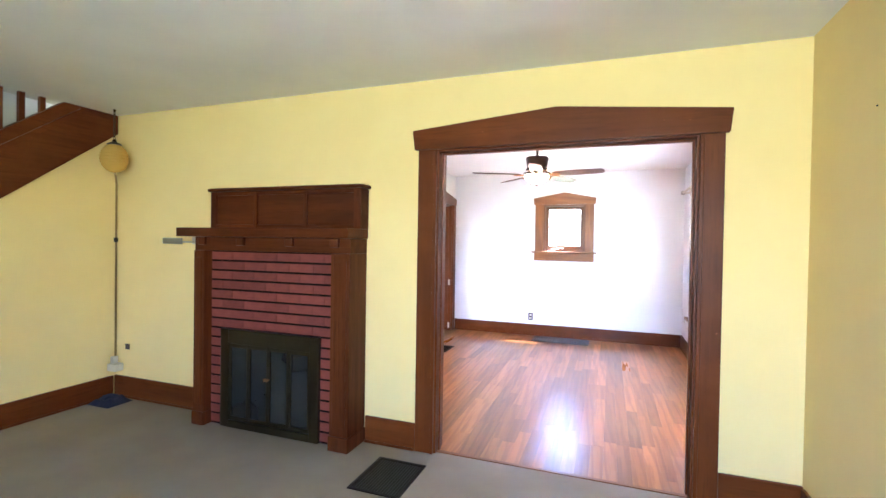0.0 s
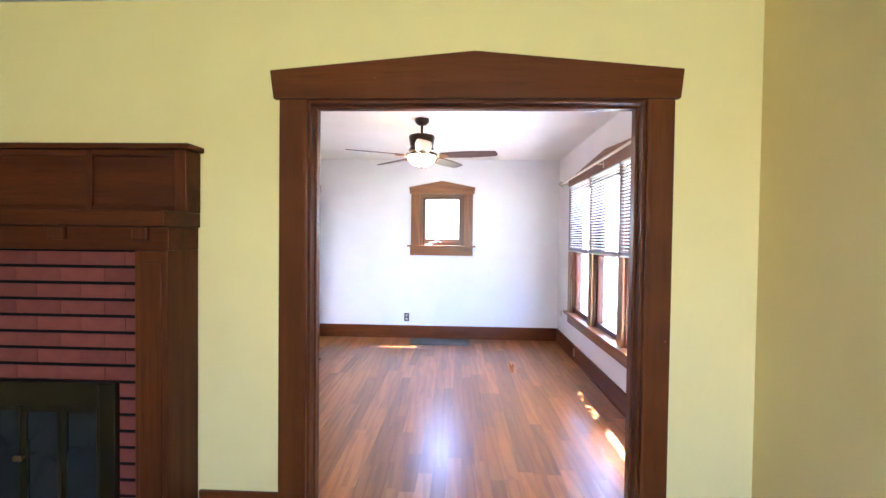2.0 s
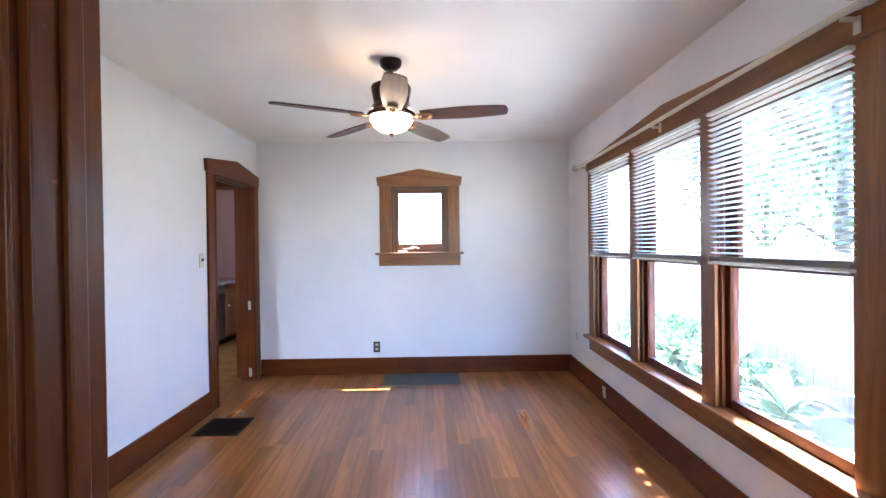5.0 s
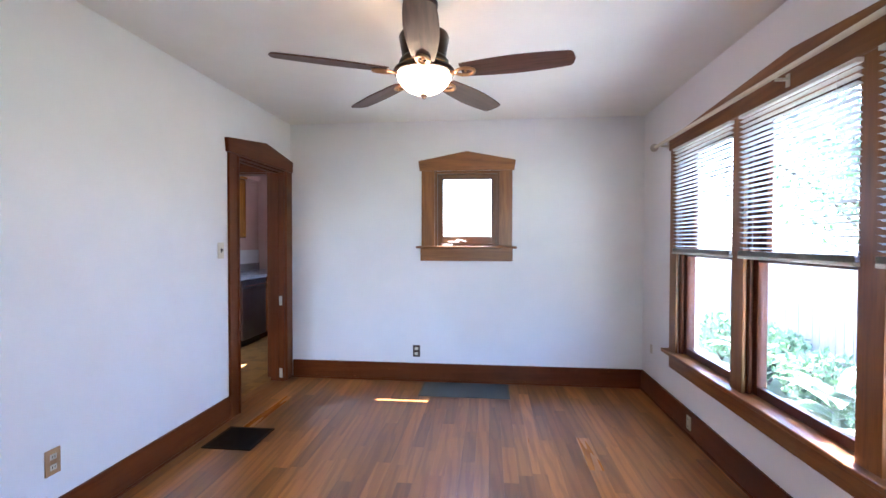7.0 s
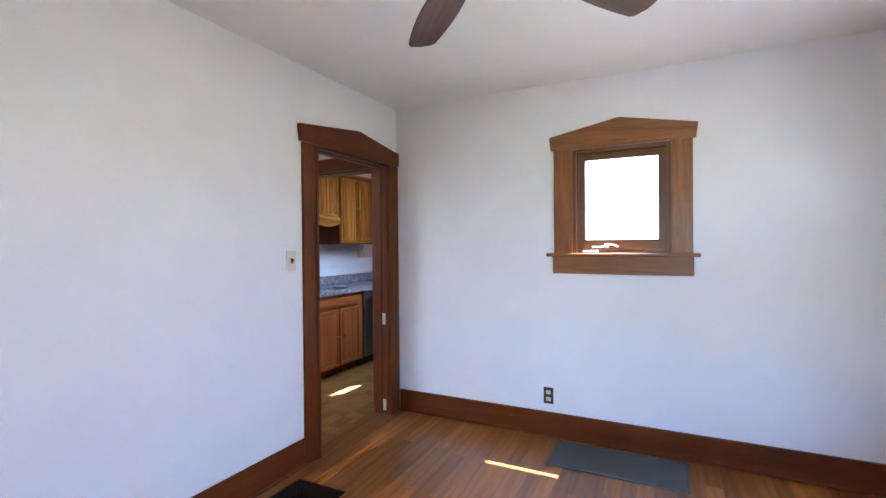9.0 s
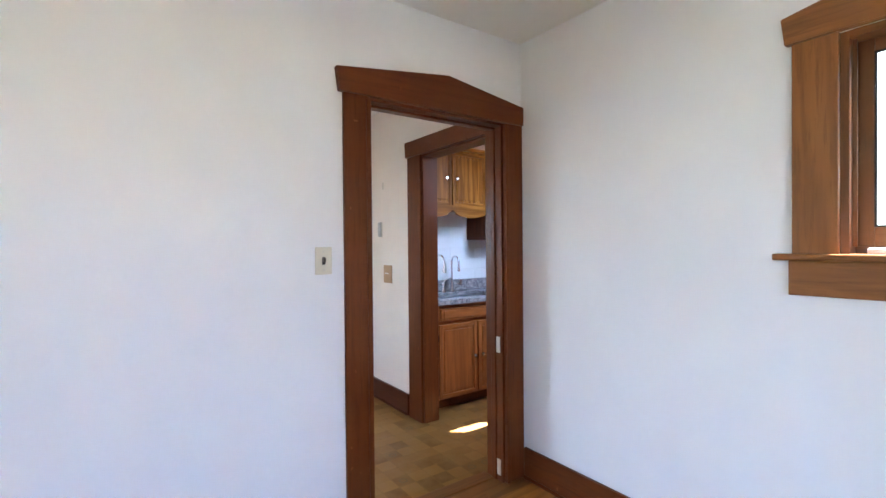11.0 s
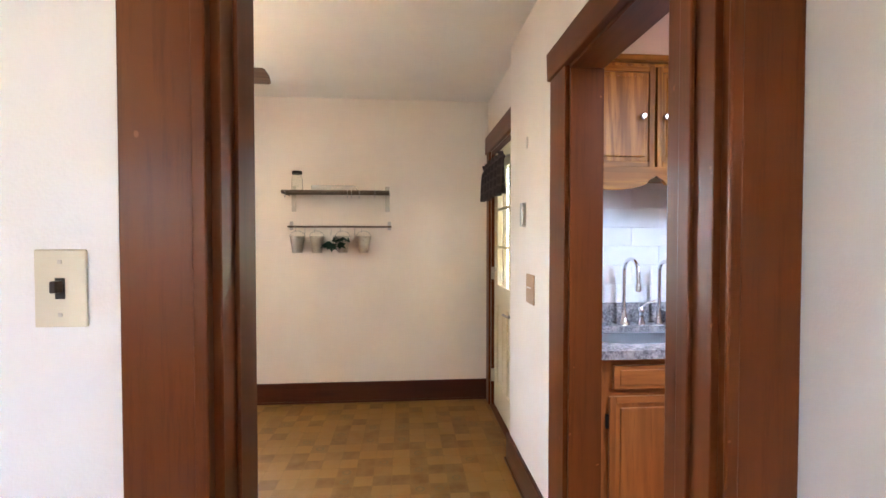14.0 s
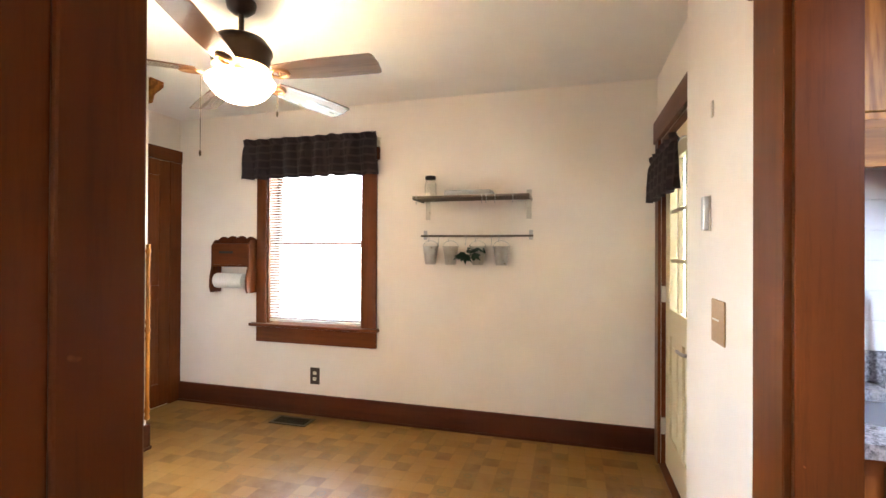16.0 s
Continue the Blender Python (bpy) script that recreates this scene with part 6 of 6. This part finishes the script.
for i, (x, y, wide, high) in enumerate(((3.55, 8.2, 0.9, 0.75), (3.6, 9.3, 1.0, 0.85), (3.5, 7.2, 0.8, 0.65), (3.6, 10.6, 1.1, 0.8))):
    shrub(x, y, wide, high, 40 + i)

for i, (x, y, s) in enumerate(((3.3, 6.6, 0.7), (3.35, 7.7, 0.8), (3.3, 9.0, 0.8), (3.4, 5.4, 0.5))):
    hosta(x, y, s, 20 + i)


def leafy_tree(x, y, high, spread, seed, leaves, overhang=()):
    """A tree with a tapered trunk, limbs, and a crown of many small leaves. overhang: ends of unseen limbs added to
    dapple the sun.
    """
    rng = random.Random(seed)
    t = thing("tree", "leafy green garden tree beyond the fence", "tree", (x, y, -0.62), "garden trees")
    bm = bmesh.new()
    pts = [Vector((x + 0.1 * math.sin(k), y + 0.08 * math.cos(2 * k), -0.62 + high * 0.6 * k / 6)) for k in range(7)]
    rings = []
    for k, p in enumerate(pts):
        r = 0.17 * (1 - 0.10 * k)
        rings.append([bm.verts.new(p + Vector((r * math.cos(math.tau * j / 10), r * math.sin(math.tau * j / 10), 0))) for j in range(10)])
    for p, q in zip(rings, rings[1:]):
        for j in range(10):
            bm.faces.new((p[j], p[(j + 1) % 10], q[(j + 1) % 10], q[j]))
    part("trunk", bm, BARK, t, smooth=True)
    tips = []
    for k in range(9):
        a = math.tau * k / 9 + rng.uniform(-0.3, 0.3)
        start = pts[3 + k % 4]
        end = start + Vector((math.cos(a) * spread * rng.uniform(0.5, 0.9), math.sin(a) * spread * rng.uniform(0.5, 0.9), high * rng.uniform(0.12, 0.4)))
        mid = (start + end) / 2 + Vector((0, 0, 0.25))
        bm = bmesh.new()
        tube(bm, [start, mid, end], 0.045, 7)
        part("limb", bm, BARK, t)
        tips += [mid, end]
    for end in overhang:
        start = pts[5]
        mid = (start + Vector(end)) / 2 + Vector((0, 0, 0.3))
        bm = bmesh.new()
        tube(bm, [start, mid, end], 0.05, 7)
        part("limb", bm, BARK, t)
        tips += [Vector(end)] * 3
    verts, faces = [], []
    for k in range(leaves):
        c = rng.choice(tips)
        wide = 0.30 if c.x < 3 else 0.55
        c = c + Vector((rng.gauss(0, wide), rng.gauss(0, 0.55), rng.gauss(0, 0.8 * wide)))
        e = Euler((rng.uniform(0, 6.3), rng.uniform(0, 6.3), rng.uniform(0, 6.3))).to_matrix()
        s = rng.uniform(0.05, 0.10)
        n = len(verts)
        verts += [c + e @ Vector(p) * s for p in ((-1, 0, 0), (-0.2, -0.5, 0.1), (1, 0, 0), (-0.2, 0.5, 0.1))]
        faces.append((n, n + 1, n + 2, n + 3))
    me = bpy.data.meshes.new("crown")
    me.from_pydata([tuple(v) for v in verts], [], faces)
    me.materials.append(FOLIAGE)
    ob = new("crown", me)
    ob.parent, ob.matrix_parent_inverse = t, t.matrix_world.inverted()


# The three long limbs are unseen, added to break up sun on the floor.
leafy_tree(7.0, 10.0, 6.2, 1.9, 1, 6500, [(2.15, 6.3, 4.0), (2.2, 7.1, 4.1), (2.2, 7.5, 4.1)])
leafy_tree(9.5, 4.6, 6.5, 2.2, 2, 1800)
leafy_tree(8.2, 13.5, 6.0, 2.2, 3, 3000)

# ---- oak strip floor, board by board ----
floor_parent = bpy.data.objects["floor_dining"]
rng = random.Random(17)
PW = 0.0855
plank_meshes = {}


def plank_mesh(length, wide):
    key = (round(length, 2), round(wide, 4))
    if key not in plank_meshes:
        l, w, e = key[0] / 2, key[1] / 2, 0.00015
        vs = [(sx * (w - g), sy * (l - g), z) for z, g in ((-0.012, 0.0001), (-0.0005, 0.0001), (0.0, e)) for sx, sy in ((-1, -1), (1, -1), (1, 1), (-1, 1))]
        fs = [(8, 9, 10, 11)] + [(4 * r + k, 4 * r + (k + 1) % 4, 4 * r + 4 + (k + 1) % 4, 4 * r + 4 + k) for r in (0, 1) for k in range(4)]
        me = bpy.data.meshes.new("plank")
        me.from_pydata(vs, [], fs)
        me.materials.append(PLANK)
        plank_meshes[key] = me
    return plank_meshes[key]


x = -2.29
while x < 1.165:
    w = min(PW, 1.168 - x)
    y = 2.682
    first = True
    while y < 6.953:
        l = round(rng.choice((0.45, 0.6, 0.75, 0.9, 1.05, 1.2, 1.4)) * (rng.uniform(0.3, 1.0) if first else 1.0), 2)
        first = False
        if 6.953 - (y + l) < 0.25:
            l = round(6.953 - y - 0.005, 2)
        if l < 0.02:
            break
        ob = new("plank", plank_mesh(l, w))
        ob.location = (x + w / 2, y + l / 2, 0.0)
        ob.parent = floor_parent
        y += l
    x += PW
structure("threshold_strip", boxed((-0.874, 0.646, 2.655, 2.685, 0.0, 0.006), bevel=0.002), TAN_X, "thin wooden threshold strip between carpet and boards", "threshold")
structure("vinyl_edge_strip", boxed((-2.375, -2.285, 5.998, 6.792, 0.0, 0.005), bevel=0.002), TAN_Y, "worn wooden threshold strip in the doorway", "threshold")
